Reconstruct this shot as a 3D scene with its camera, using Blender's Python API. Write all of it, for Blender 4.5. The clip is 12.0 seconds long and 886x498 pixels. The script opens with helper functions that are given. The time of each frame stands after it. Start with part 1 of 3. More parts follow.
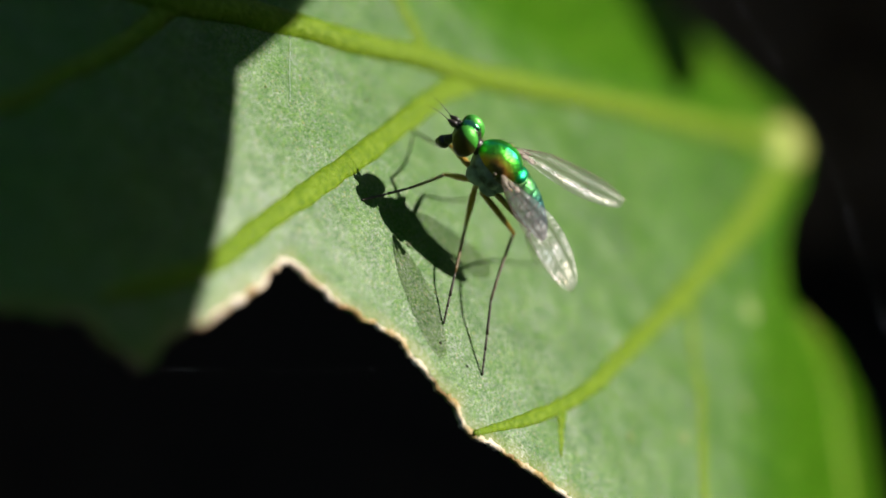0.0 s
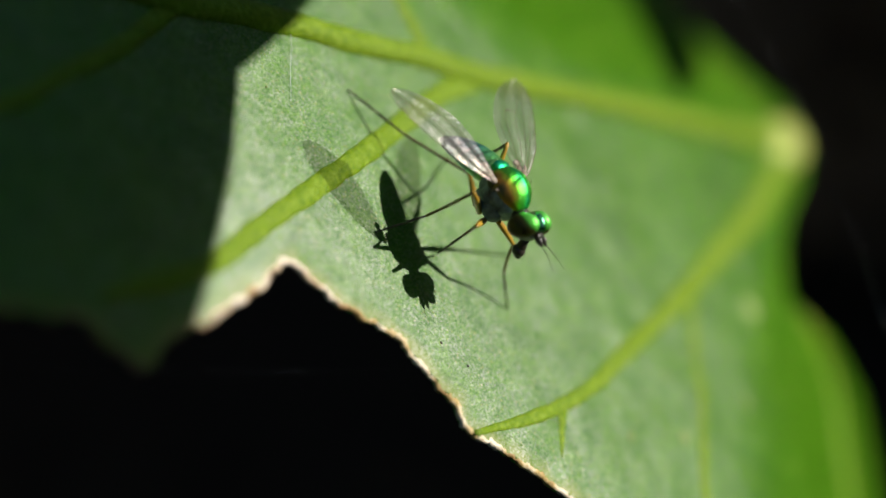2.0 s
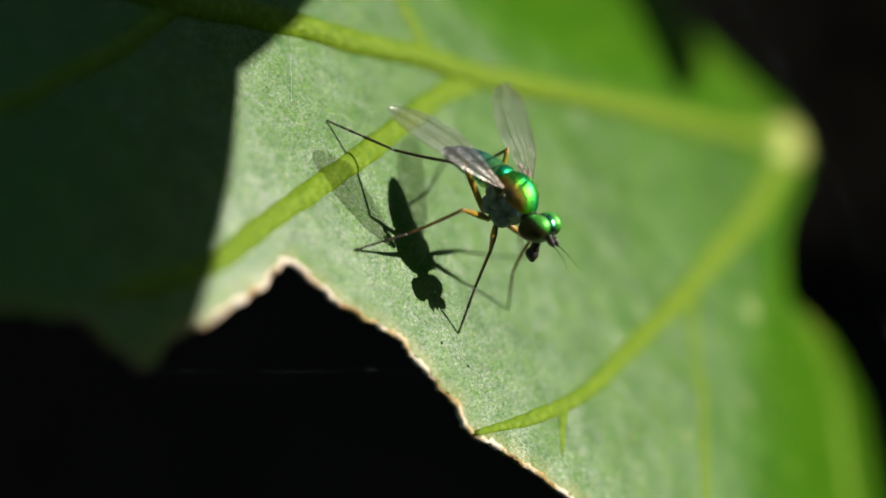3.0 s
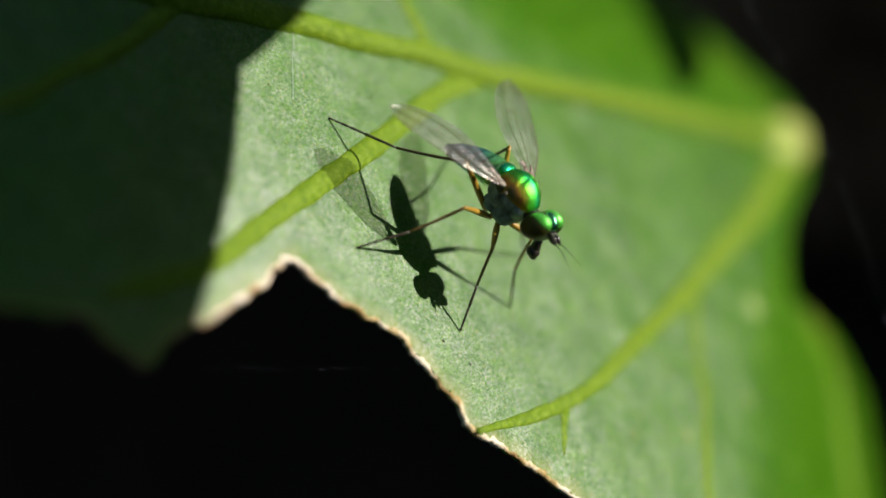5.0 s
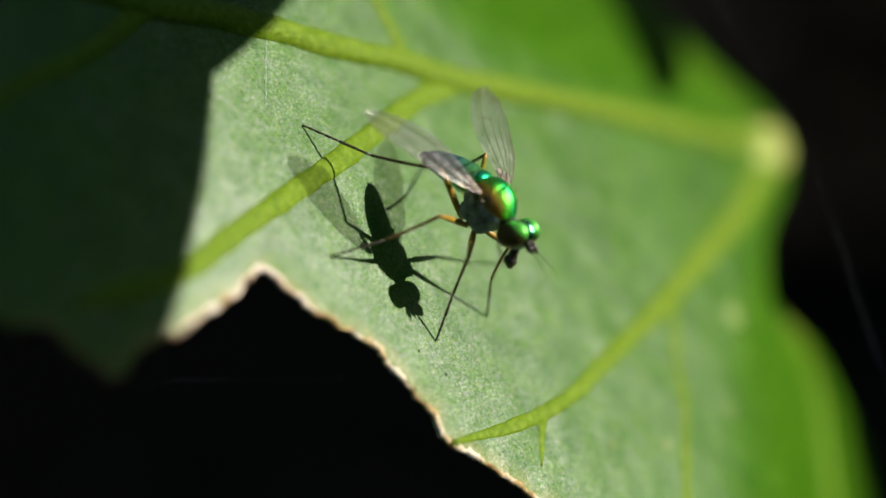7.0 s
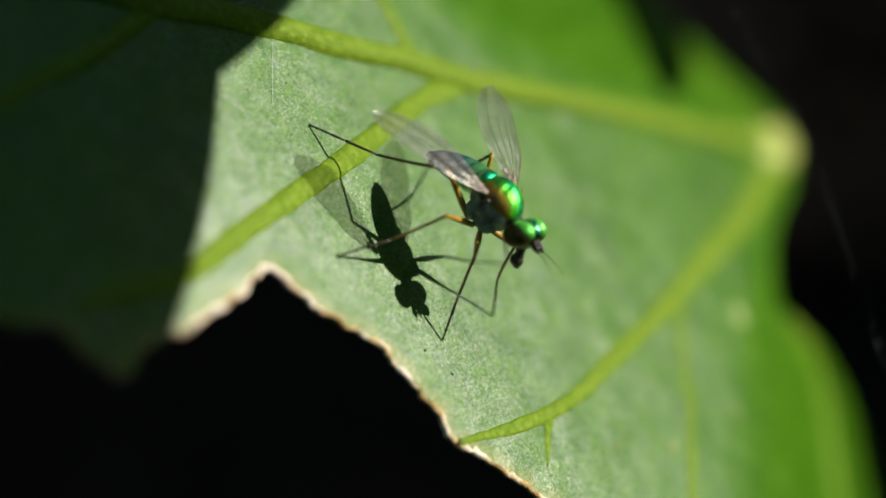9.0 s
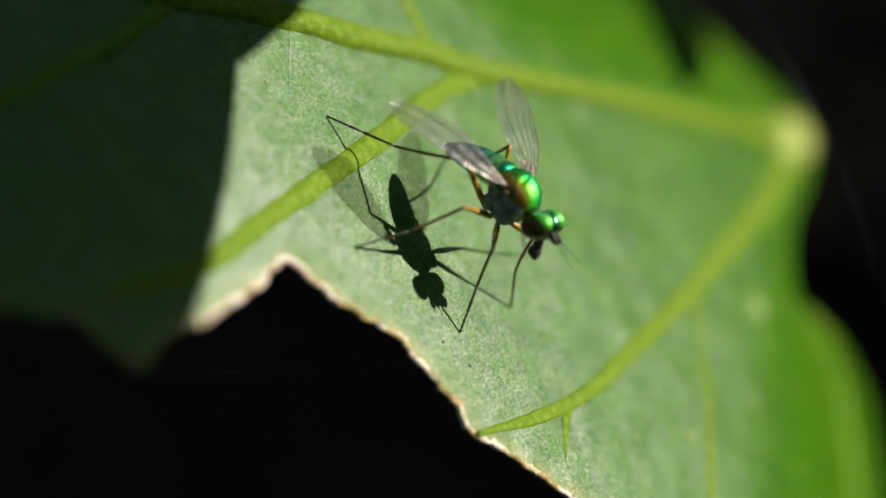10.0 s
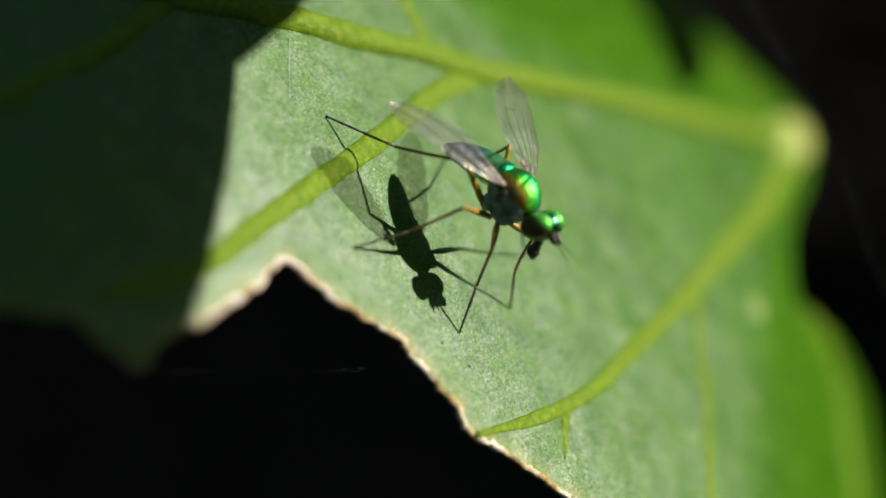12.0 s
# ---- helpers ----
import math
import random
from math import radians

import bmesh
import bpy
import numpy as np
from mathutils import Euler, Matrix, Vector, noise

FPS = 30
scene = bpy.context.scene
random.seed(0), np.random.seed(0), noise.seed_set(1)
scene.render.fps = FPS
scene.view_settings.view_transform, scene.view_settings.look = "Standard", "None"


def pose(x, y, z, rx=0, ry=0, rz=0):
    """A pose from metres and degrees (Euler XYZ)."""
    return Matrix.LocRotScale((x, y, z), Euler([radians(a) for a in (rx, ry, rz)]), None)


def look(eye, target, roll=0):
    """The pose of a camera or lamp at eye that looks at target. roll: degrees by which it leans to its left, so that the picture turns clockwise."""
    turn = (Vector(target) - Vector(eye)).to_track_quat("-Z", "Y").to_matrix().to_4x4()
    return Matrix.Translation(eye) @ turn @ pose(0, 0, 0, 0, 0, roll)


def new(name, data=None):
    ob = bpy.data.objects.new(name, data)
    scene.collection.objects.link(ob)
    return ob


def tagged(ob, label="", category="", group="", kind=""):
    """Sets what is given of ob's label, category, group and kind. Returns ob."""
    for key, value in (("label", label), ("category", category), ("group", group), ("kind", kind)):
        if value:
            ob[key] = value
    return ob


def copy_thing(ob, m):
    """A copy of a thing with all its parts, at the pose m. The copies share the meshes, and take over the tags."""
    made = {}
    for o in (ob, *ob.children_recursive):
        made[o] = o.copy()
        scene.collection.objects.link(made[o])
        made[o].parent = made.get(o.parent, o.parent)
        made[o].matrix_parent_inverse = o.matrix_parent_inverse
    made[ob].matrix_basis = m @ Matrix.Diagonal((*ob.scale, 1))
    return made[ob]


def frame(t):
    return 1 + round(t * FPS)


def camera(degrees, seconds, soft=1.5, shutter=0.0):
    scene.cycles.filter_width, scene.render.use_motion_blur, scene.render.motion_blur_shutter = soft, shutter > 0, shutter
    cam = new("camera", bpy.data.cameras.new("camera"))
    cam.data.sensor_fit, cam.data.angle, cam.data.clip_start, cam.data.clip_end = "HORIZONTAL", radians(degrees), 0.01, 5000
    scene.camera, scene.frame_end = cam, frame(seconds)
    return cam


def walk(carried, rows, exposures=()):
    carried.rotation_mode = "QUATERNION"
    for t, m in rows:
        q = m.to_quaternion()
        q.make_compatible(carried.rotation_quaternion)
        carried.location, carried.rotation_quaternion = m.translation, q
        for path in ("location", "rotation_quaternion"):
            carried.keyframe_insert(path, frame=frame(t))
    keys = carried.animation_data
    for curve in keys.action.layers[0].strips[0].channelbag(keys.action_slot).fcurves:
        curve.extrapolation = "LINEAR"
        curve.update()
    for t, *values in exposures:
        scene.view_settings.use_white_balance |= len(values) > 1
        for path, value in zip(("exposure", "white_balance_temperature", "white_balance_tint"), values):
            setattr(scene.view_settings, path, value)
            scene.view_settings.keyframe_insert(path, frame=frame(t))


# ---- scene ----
cam = camera(30.0, 12.0, soft=1.8)
cam.data.dof.use_dof = True
cam.data.dof.focus_distance = 0.0620
cam.data.dof.aperture_fstop = 15.0
cam.data.dof.aperture_blades = 0
walk(cam, [
    (0.0, pose(0.000000, -0.055772, 0.632200, 60.000, 0.000, 0.000)),
    (0.5, pose(0.000008, -0.055765, 0.632223, 59.975, -0.007, 0.019)),
    (1.0, pose(-0.000009, -0.055764, 0.632186, 60.001, 0.019, -0.005)),
    (1.5, pose(0.000000, -0.055808, 0.632186, 60.015, 0.058, -0.001)),
    (2.0, pose(-0.000017, -0.055787, 0.632212, 59.991, 0.056, -0.020)),
    (2.5, pose(-0.000061, -0.055820, 0.632159, 60.063, 0.075, -0.056)),
    (3.0, pose(-0.000020, -0.055794, 0.632192, 60.015, 0.078, -0.016)),
    (5.0, pose(0.000064, -0.055641, 0.632311, 59.774, 0.060, 0.158)),
    (5.5, pose(0.000234, -0.055833, 0.632414, 59.844, 0.033, 0.206)),
    (6.0, pose(0.000135, -0.055544, 0.632177, 60.037, -0.365, -0.720)),
    (6.5, pose(0.000202, -0.055133, 0.631907, 60.121, -0.272, -0.624)),
    (8.5, pose(0.000502, -0.054828, 0.631892, 59.917, -0.013, 0.005)),
    (9.0, pose(0.000252, -0.054929, 0.631935, 60.033, -0.141, -0.253)),
    (9.5, pose(0.000044, -0.054897, 0.631694, 60.062, 0.161, 0.025)),
    (10.0, pose(0.000169, -0.054903, 0.631861, 59.788, 0.137, 0.213)),
    (10.5, pose(0.000120, -0.054889, 0.631761, 59.826, 0.049, 0.183)),
    (11.0, pose(0.000205, -0.054865, 0.631777, 59.806, 0.109, 0.242)),
    (11.5, pose(0.000257, -0.054828, 0.631894, 59.719, 0.118, 0.268)),
    (12.0, pose(0.000144, -0.054805, 0.631776, 59.825, 0.076, 0.195)),
])

# ---- light ----
MM = 0.001
# the leaf's own space: x runs away over the blade, y across it, z is its normal
LEAF = Matrix(((0.4827, -0.5402, 0.6893, 0.0), (0.8645, 0.4208, -0.2755, 0.0), (-0.1412, 0.7288, 0.6700, 0.6), (0, 0, 0, 1)))
SUN_LEAF = Vector((0.333, -0.071, 0.940)).normalized()
SUN_WORLD = (LEAF.to_3x3() @ SUN_LEAF).normalized()

world = bpy.data.worlds.new("sky")
scene.world = world
world.use_nodes = True
wn = world.node_tree.nodes
sky = wn.new("ShaderNodeTexSky")
sky.sky_type, sky.sun_disc = "NISHITA", False
sky.sun_elevation = math.asin(SUN_WORLD.z)
sky.sun_rotation = math.atan2(SUN_WORLD.x, SUN_WORLD.y)
world.node_tree.links.new(sky.outputs[0], wn["Background"].inputs[0])
wn["Background"].inputs[1].default_value = 0.05

sun_data = bpy.data.lights.new("sun", "SUN")
sun_data.energy, sun_data.angle, sun_data.color = 5.0, radians(0.53), (1.0, 0.95, 0.86)
sun = new("sun", sun_data)
sun.matrix_world = look(SUN_WORLD * 3 + Vector((0, 0, 0.6)), (0, 0, 0.6))
scene.view_settings.exposure = 0.45


# ---- materials ----
def material(name, rough=0.5, metal=0.0, spec=0.5):
    m = bpy.data.materials.new(name)
    m.use_nodes = True
    b = m.node_tree.nodes["Principled BSDF"]
    b.inputs["Roughness"].default_value, b.inputs["Metallic"].default_value = rough, metal
    b.inputs["Specular IOR Level"].default_value = spec
    return m, m.node_tree, b


def noise_node(nt, scale, detail=4.0, rough=0.55):
    co = nt.nodes.new("ShaderNodeTexCoord")
    n = nt.nodes.new("ShaderNodeTexNoise")
    n.inputs["Scale"].default_value, n.inputs["Detail"].default_value, n.inputs["Roughness"].default_value = scale, detail, rough
    nt.links.new(co.outputs["Object"], n.inputs["Vector"])
    return n.outputs["Fac"]


def voronoi_node(nt, scale, feature="F1"):
    co = nt.nodes.new("ShaderNodeTexCoord")
    n = nt.nodes.new("ShaderNodeTexVoronoi")
    n.feature = feature
    n.inputs["Scale"].default_value = scale
    nt.links.new(co.outputs["Object"], n.inputs["Vector"])
    return n


def ramp(nt, fac, stops):
    n = nt.nodes.new("ShaderNodeValToRGB")
    while len(n.color_ramp.elements) < len(stops):
        n.color_ramp.elements.new(0.5)
    for e, (p, c) in zip(n.color_ramp.elements, stops):
        e.position, e.color = p, (*c, 1.0)
    nt.links.new(fac, n.inputs[0])
    return n.outputs[0]


def mix(nt, fac, a, b, kind="MIX"):
    n = nt.nodes.new("ShaderNodeMix")
    n.data_type, n.blend_type = "RGBA", kind
    for sock, v in ((n.inputs[0], fac), (n.inputs[6], a), (n.inputs[7], b)):
        if hasattr(v, "is_linked"):
            nt.links.new(v, sock)
        else:
            sock.default_value = v if isinstance(v, float) else (*v, 1.0)
    return n.outputs[2]


def arith(nt, op, a, b=0.0):
    n = nt.nodes.new("ShaderNodeMath")
    n.operation = op
    for sock, v in zip(n.inputs, (a, b)):
        if hasattr(v, "is_linked"):
            nt.links.new(v, sock)
        else:
            sock.default_value = v
    return n.outputs[0]


def bump(nt, b, height, dist, strength=0.6, under=None):
    n = nt.nodes.new("ShaderNodeBump")
    n.inputs["Strength"].default_value, n.inputs["Distance"].default_value = strength, dist
    nt.links.new(height, n.inputs["Height"])
    if under:
        nt.links.new(under, n.inputs["Normal"])
    nt.links.new(n.outputs[0], b.inputs["Normal"])
    return n.outputs[0]


def leaf_material(name, base, pale, dark, translucent=0.25, rough=0.40, painted_sheen=0.0, sheen=0.0):
    m, nt, b = material(name, rough, spec=0.015)
    big = noise_node(nt, 110, 3)
    mid = noise_node(nt, 700, 4)
    fine = noise_node(nt, 11000, 3, 0.6)
    cells = voronoi_node(nt, 14000)
    net = voronoi_node(nt, 520, "DISTANCE_TO_EDGE")
    col = mix(nt, ramp(nt, big, ((0.35, (0, 0, 0)), (0.7, (1, 1, 1)))), base, dark)
    col = mix(nt, ramp(nt, mid, ((0.42, (0, 0, 0)), (0.70, (0.75, 0.75, 0.75)))), col, pale)
    # pale sun sheen painted into the colour, fading along x
    if painted_sheen:
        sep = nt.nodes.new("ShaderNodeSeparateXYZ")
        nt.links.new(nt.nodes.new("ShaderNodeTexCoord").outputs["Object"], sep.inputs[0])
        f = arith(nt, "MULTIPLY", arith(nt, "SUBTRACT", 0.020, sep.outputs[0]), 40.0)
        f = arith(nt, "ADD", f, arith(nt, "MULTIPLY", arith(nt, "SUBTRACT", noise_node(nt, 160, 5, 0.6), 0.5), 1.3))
        col = mix(nt, ramp(nt, f, ((0.0, (0, 0, 0)), (1.0, (painted_sheen, painted_sheen, painted_sheen)))), col, (0.24, 0.38, 0.17))
    line = ramp(nt, net.outputs["Distance"], ((0.0, (0.5, 0.5, 0.5)), (0.05, (0, 0, 0))))
    col = mix(nt, line, col, pale)
    grain = ramp(nt, fine, ((0.50, (0, 0, 0)), (0.75, (0.35, 0.35, 0.35))))
    speck = nt.nodes.new("ShaderNodeSeparateColor")
    nt.links.new(cells.outputs["Color"], speck.inputs[0])
    tone = ramp(nt, speck.outputs[0], ((0.0, (0.50, 0.58, 0.62)), (0.55, (0.93, 0.96, 0.98)), (0.85, (1.15, 1.12, 1.2)), (1.0, (1.7, 1.5, 1.7))))
    col = mix(nt, 1.0, col, tone, "MULTIPLY")
    fleck = ramp(nt, speck.outputs[1], ((0.93, (0, 0, 0)), (1.0, (0.5, 0.5, 0.5))))
    col = mix(nt, fleck, col, (0.36, 0.33, 0.09))
    col = mix(nt, grain, col, tuple(c * 1.3 + 0.01 for c in pale))
    spots = ramp(nt, fine, ((0.32, (0.4, 0.4, 0.4)), (0.47, (0, 0, 0))))
    col = mix(nt, spots, col, dark)
    if sheen:
        at = nt.nodes.new("ShaderNodeAttribute")
        at.attribute_name = "rim"
        edge = arith(nt, "MULTIPLY", at.outputs["Fac"], arith(nt, "MULTIPLY", noise_node(nt, 900, 4, 0.6), 1.7))
        col = mix(nt, ramp(nt, edge, ((0.15, (0, 0, 0)), (0.9, (0.85, 0.85, 0.85)))), col, (0.20, 0.23, 0.02))
    nt.links.new(col, b.inputs["Base Color"])
    h1 = bump(nt, b, cells.outputs["Distance"], 0.00003, 0.8)
    h2 = bump(nt, b, fine, 0.000022, 0.9, h1)
    skin = bump(nt, b, net.outputs["Distance"], 0.00006, 0.35, h2)
    nt.links.new(ramp(nt, mid, ((0.3, (rough - 0.06,) * 3), (0.7, (rough + 0.10,) * 3))), b.inputs["Roughness"])
    t = nt.nodes.new("ShaderNodeBsdfTranslucent")
    nt.links.new(mix(nt, 0.6, col, (0.07, 0.50, 0.02)), t.inputs["Color"])
    mx = nt.nodes.new("ShaderNodeMixShader")
    mx.inputs[0].default_value = translucent
    nt.links.new(b.outputs[0], mx.inputs[1])
    nt.links.new(t.outputs[0], mx.inputs[2])
    last = mx.outputs[0]
    if sheen:
        wax = nt.nodes.new("ShaderNodeBsdfGlossy")
        wax.distribution = "BECKMANN"
        wax.inputs["Roughness"].default_value = 0.485
        wax.inputs["Color"].default_value = (1.0, 0.98, 0.97, 1)
        g1 = bump(nt, wax, cells.outputs["Distance"], 0.00003, 0.22)
        g2 = bump(nt, wax, fine, 0.000022, 0.25, g1)
        bump(nt, wax, noise_node(nt, 420, 4, 0.6), 0.00012, 0.30, g2)
        patch = ramp(nt, noise_node(nt, 900, 5, 0.65), ((0.34, (sheen * 0.7,) * 3), (0.66, (sheen * 1.3,) * 3)))
        patch = mix(nt, 1.0, patch, ramp(nt, speck.outputs[2], ((0.0, (0.35, 0.35, 0.35)), (0.6, (0.98, 0.98, 0.98)), (1.0, (1.9, 1.9, 1.9)))), "MULTIPLY")
        coat = nt.nodes.new("ShaderNodeMixShader")
        nt.links.new(patch, coat.inputs[0])
        nt.links.new(last, coat.inputs[1])
        nt.links.new(wax.outputs[0], coat.inputs[2])
        last = coat.outputs[0]
    nt.links.new(last, nt.nodes["Material Output"].inputs["Surface"])
    return m


def mottled(name, stops, scale, rough=0.5, metal=0.0, bump_mm=0.0, bump_scale=None, spec=0.5, detail=4.0):
    m, nt, b = material(name, rough, metal, spec)
    nt.links.new(ramp(nt, noise_node(nt, scale, detail), stops), b.inputs["Base Color"])
    if bump_mm:
        bump(nt, b, noise_node(nt, bump_scale or scale * 4, 4, 0.65), bump_mm * MM, 0.8)
    return m


def metallic(name, stops, axis, lo, hi, rough=0.3, wobble=0.25, bump_mm=0.02, metal=1.0, bands=0.0):
    """Beetle-like metal whose colour runs along one axis of the body, with patches."""
    m, nt, b = material(name, rough, metal)
    co = nt.nodes.new("ShaderNodeTexCoord")
    sep = nt.nodes.new("ShaderNodeSeparateXYZ")
    nt.links.new(co.outputs["Object"], sep.inputs[0])
    v = sep.outputs[axis]
    if axis == 1:
        v = arith(nt, "ABSOLUTE", v)
    f = arith(nt, "MULTIPLY", arith(nt, "SUBTRACT", v, lo * MM), 1.0 / ((hi - lo) * MM))
    f = arith(nt, "ADD", f, arith(nt, "MULTIPLY", arith(nt, "SUBTRACT", noise_node(nt, 1500, 3), 0.5), wobble * 2))
    col = ramp(nt, f, stops)
    if bands:
        ring = arith(nt, "FRACT", arith(nt, "MULTIPLY", arith(nt, "ADD", sep.outputs[0], 0.70 * MM), -1.0 / (bands * MM)))
        col = mix(nt, 1.0, col, ramp(nt, ring, ((0.0, (0.35, 0.40, 0.45)), (0.10, (0.5, 0.55, 0.6)), (0.34, (1, 1, 1)), (0.75, (1.25, 1.2, 1.2)), (1.0, (0.6, 0.65, 0.7)))), "MULTIPLY")
    nt.links.new(col, b.inputs["Base Color"])
    h = bump(nt, b, noise_node(nt, 9000, 4, 0.7), bump_mm * MM, 0.7)
    bump(nt, b, noise_node(nt, 2200, 2), bump_mm * 3 * MM, 0.4, h)
    return m


def eye_material(name):
    """Metallic facets: coppery brown on the flank and below, the sun's green gleam painted on the inner crown."""
    m, nt, b = material(name, 0.42, 0.55)
    sep = nt.nodes.new("ShaderNodeSeparateXYZ")
    nt.links.new(nt.nodes.new("ShaderNodeTexCoord").outputs["Object"], sep.inputs[0])
    side = arith(nt, "SUBTRACT", arith(nt, "ABSOLUTE", sep.outputs[1]), 0.43 * MM)
    f = arith(nt, "SUBTRACT", sep.outputs[2], arith(nt, "MULTIPLY", side, 0.7))
    f = arith(nt, "SUBTRACT", f, arith(nt, "MULTIPLY", sep.outputs[0], 0.65))
    f = arith(nt, "ADD", arith(nt, "MULTIPLY", f, 800.0), 0.44)
    f = arith(nt, "ADD", f, arith(nt, "MULTIPLY", arith(nt, "SUBTRACT", noise_node(nt, 1800, 2), 0.5), 0.16))
    nt.links.new(ramp(nt, f, ((0.0, (0.035, 0.016, 0.006)), (0.50, (0.080, 0.065, 0.011)), (0.66, (0.04, 0.085, 0.012)), (0.71, (0.09, 0.50, 0.045)), (1.0, (0.15, 0.62, 0.10)))), b.inputs["Base Color"])
    bump(nt, b, voronoi_node(nt, 24000).outputs["Distance"], 0.000010, 0.8)
    return m


def wing_material(name):
    m, nt, b = material(name, 0.22, 0.0, 1.0)
    nt.links.new(ramp(nt, noise_node(nt, 2600, 4), ((0.3, (0.10, 0.095, 0.085)), (0.7, (0.24, 0.23, 0.21)))), b.inputs["Base Color"])
    film = arith(nt, "ADD", arith(nt, "MULTIPLY", noise_node(nt, 700, 2), 420.0), 40.0)
    nt.links.new(film, b.inputs["Thin Film Thickness"])
    b.inputs["Thin Film IOR"].default_value = 1.5
    h = bump(nt, b, noise_node(nt, 1100, 3), 0.00010, 0.8)
    h = bump(nt, b, noise_node(nt, 8000, 3), 0.00003, 0.6, h)
    clear = nt.nodes.new("ShaderNodeBsdfTransparent")
    clear.inputs[0].default_value = (0.78, 0.78, 0.73, 1)
    body = nt.nodes.new("ShaderNodeMixShader")
    body.inputs[0].default_value = 0.23
    nt.links.new(clear.outputs[0], body.inputs[1])
    nt.links.new(b.outputs[0], body.inputs[2])
    gloss = nt.nodes.new("ShaderNodeBsdfGlossy")
    gloss.inputs["Roughness"].default_value = 0.36
    gloss.inputs["Color"].default_value = (0.92, 0.93, 0.97, 1)
    nt.links.new(h, gloss.inputs["Normal"])
    out = nt.nodes.new("ShaderNodeMixShader")
    out.inputs[0].default_value = 0.072
    nt.links.new(body.outputs[0], out.inputs[1])
    nt.links.new(gloss.outputs[0], out.inputs[2])
    nt.links.new(out.outputs[0], nt.nodes["Material Output"].inputs["Surface"])
    return m


M_LEAF = leaf_material("leaf_blade", (0.047, 0.166, 0.002), (0.099, 0.232, 0.012), (0.028, 0.117, 0.001), painted_sheen=0.08, sheen=0.061)
# for the added shading leaves; strong transmission greens their shade
M_SHADE = leaf_material("shading_leaf", (0.03, 0.22, 0.03), (0.06, 0.28, 0.06), (0.015, 0.16, 0.02), 0.62)
M_VEIN = mottled("leaf_vein", ((0.30, (0.086, 0.168, 0.004)), (0.52, (0.138, 0.222, 0.006)), (0.72, (0.21, 0.31, 0.03))), 3600, 0.45, bump_mm=0.13, bump_scale=5500, spec=0.2, detail=6)
M_NODE = mottled("leaf_node", ((0.3, (0.26, 0.33, 0.04)), (0.7, (0.46, 0.47, 0.13))), 500, 0.55, bump_mm=0.05)
M_CRUST = mottled("dried_edge", ((0.34, (0.12, 0.05, 0.015)), (0.47, (0.45, 0.28, 0.12)), (0.60, (0.80, 0.69, 0.56))), 620, 0.7, bump_mm=0.12, bump_scale=4000, detail=7)
M_CRUST_THIN = mottled("thin_dried_edge", ((0.34, (0.16, 0.09, 0.02)), (0.46, (0.42, 0.29, 0.10)), (0.60, (0.78, 0.68, 0.52))), 800, 0.7, bump_mm=0.1, bump_scale=4000, detail=7)
# reddish brown crust, its colour darkened for the stretch in shade
M_CRUST_BROWN_SHADED = mottled("shaded_brown_dried_edge", ((0.34, (0.07, 0.03, 0.012)), (0.5, (0.16, 0.085, 0.035)), (0.66, (0.34, 0.22, 0.13))), 800, 0.75, bump_mm=0.1, bump_scale=4000, spec=0.2, detail=7)
M_SPOT = mottled("pale_spot", ((0.3, (0.13, 0.21, 0.04)), (0.7, (0.23, 0.28, 0.09))), 2000, 0.7, bump_mm=0.03)
M_STEM = mottled("plant_stem", ((0.3, (0.06, 0.11, 0.02)), (0.7, (0.14, 0.20, 0.05))), 300, 0.55, bump_mm=0.1)
M_SOIL = mottled("soil", ((0.3, (0.012, 0.009, 0.006)), (0.6, (0.03, 0.022, 0.014)), (0.8, (0.05, 0.04, 0.025))), 18, 0.95, bump_mm=8.0, bump_scale=60, spec=0.1)
M_BUSH = mottled("bush_leaf", ((0.3, (0.025, 0.06, 0.012)), (0.7, (0.06, 0.12, 0.03))), 12, 0.5)
M_DRY = mottled("withered_leaf", ((0.3, (0.20, 0.11, 0.05)), (0.7, (0.46, 0.27, 0.12))), 12, 0.7)
M_BARK = mottled("bark", ((0.3, (0.05, 0.035, 0.02)), (0.7, (0.12, 0.09, 0.06))), 60, 0.85, bump_mm=1.5)
M_SILK, _nt, _b = material("spider_silk", 0.2, 0.0, 1.0)
_b.inputs["Base Color"].default_value = (0.75, 0.75, 0.85, 1)
_b.inputs["Coat Weight"].default_value = 1.0

GREEN = (0.06, 0.56, 0.06)
TEAL = (0.03, 0.50, 0.17)
GOLD = (0.55, 0.62, 0.06)
COPPER = (0.60, 0.30, 0.05)
M_THORAX = metallic("thorax_metal", ((0.0, TEAL), (0.16, GREEN), (0.44, (0.14, 0.58, 0.05)), (0.60, GOLD), (0.78, COPPER), (1.0, (0.16, 0.13, 0.06))), 1, 0.0, 0.80, 0.42, 0.34, 0.032)
M_SCUT = metallic("scutellum_metal", ((0.0, TEAL), (0.6, (0.02, 0.5, 0.25)), (1.0, GREEN)), 1, 0.0, 0.45, 0.40)
M_ABDOMEN = metallic("abdomen_metal", ((0.0, (0.04, 0.07, 0.09)), (0.25, (0.08, 0.19, 0.24)), (0.50, (0.09, 0.34, 0.27)), (0.78, (0.13, 0.44, 0.12)), (1.0, (0.42, 0.50, 0.22))), 0, -3.4, -0.6, 0.36, 0.3, 0.03, 0.75, 0.46)
M_EYE = eye_material("eye_facets")
M_FRONS = metallic("frons_metal", ((0.0, (0.12, 0.16, 0.14)), (0.5, TEAL), (1.0, (0.25, 0.65, 0.40))), 2, -0.1, 0.8, 0.22)
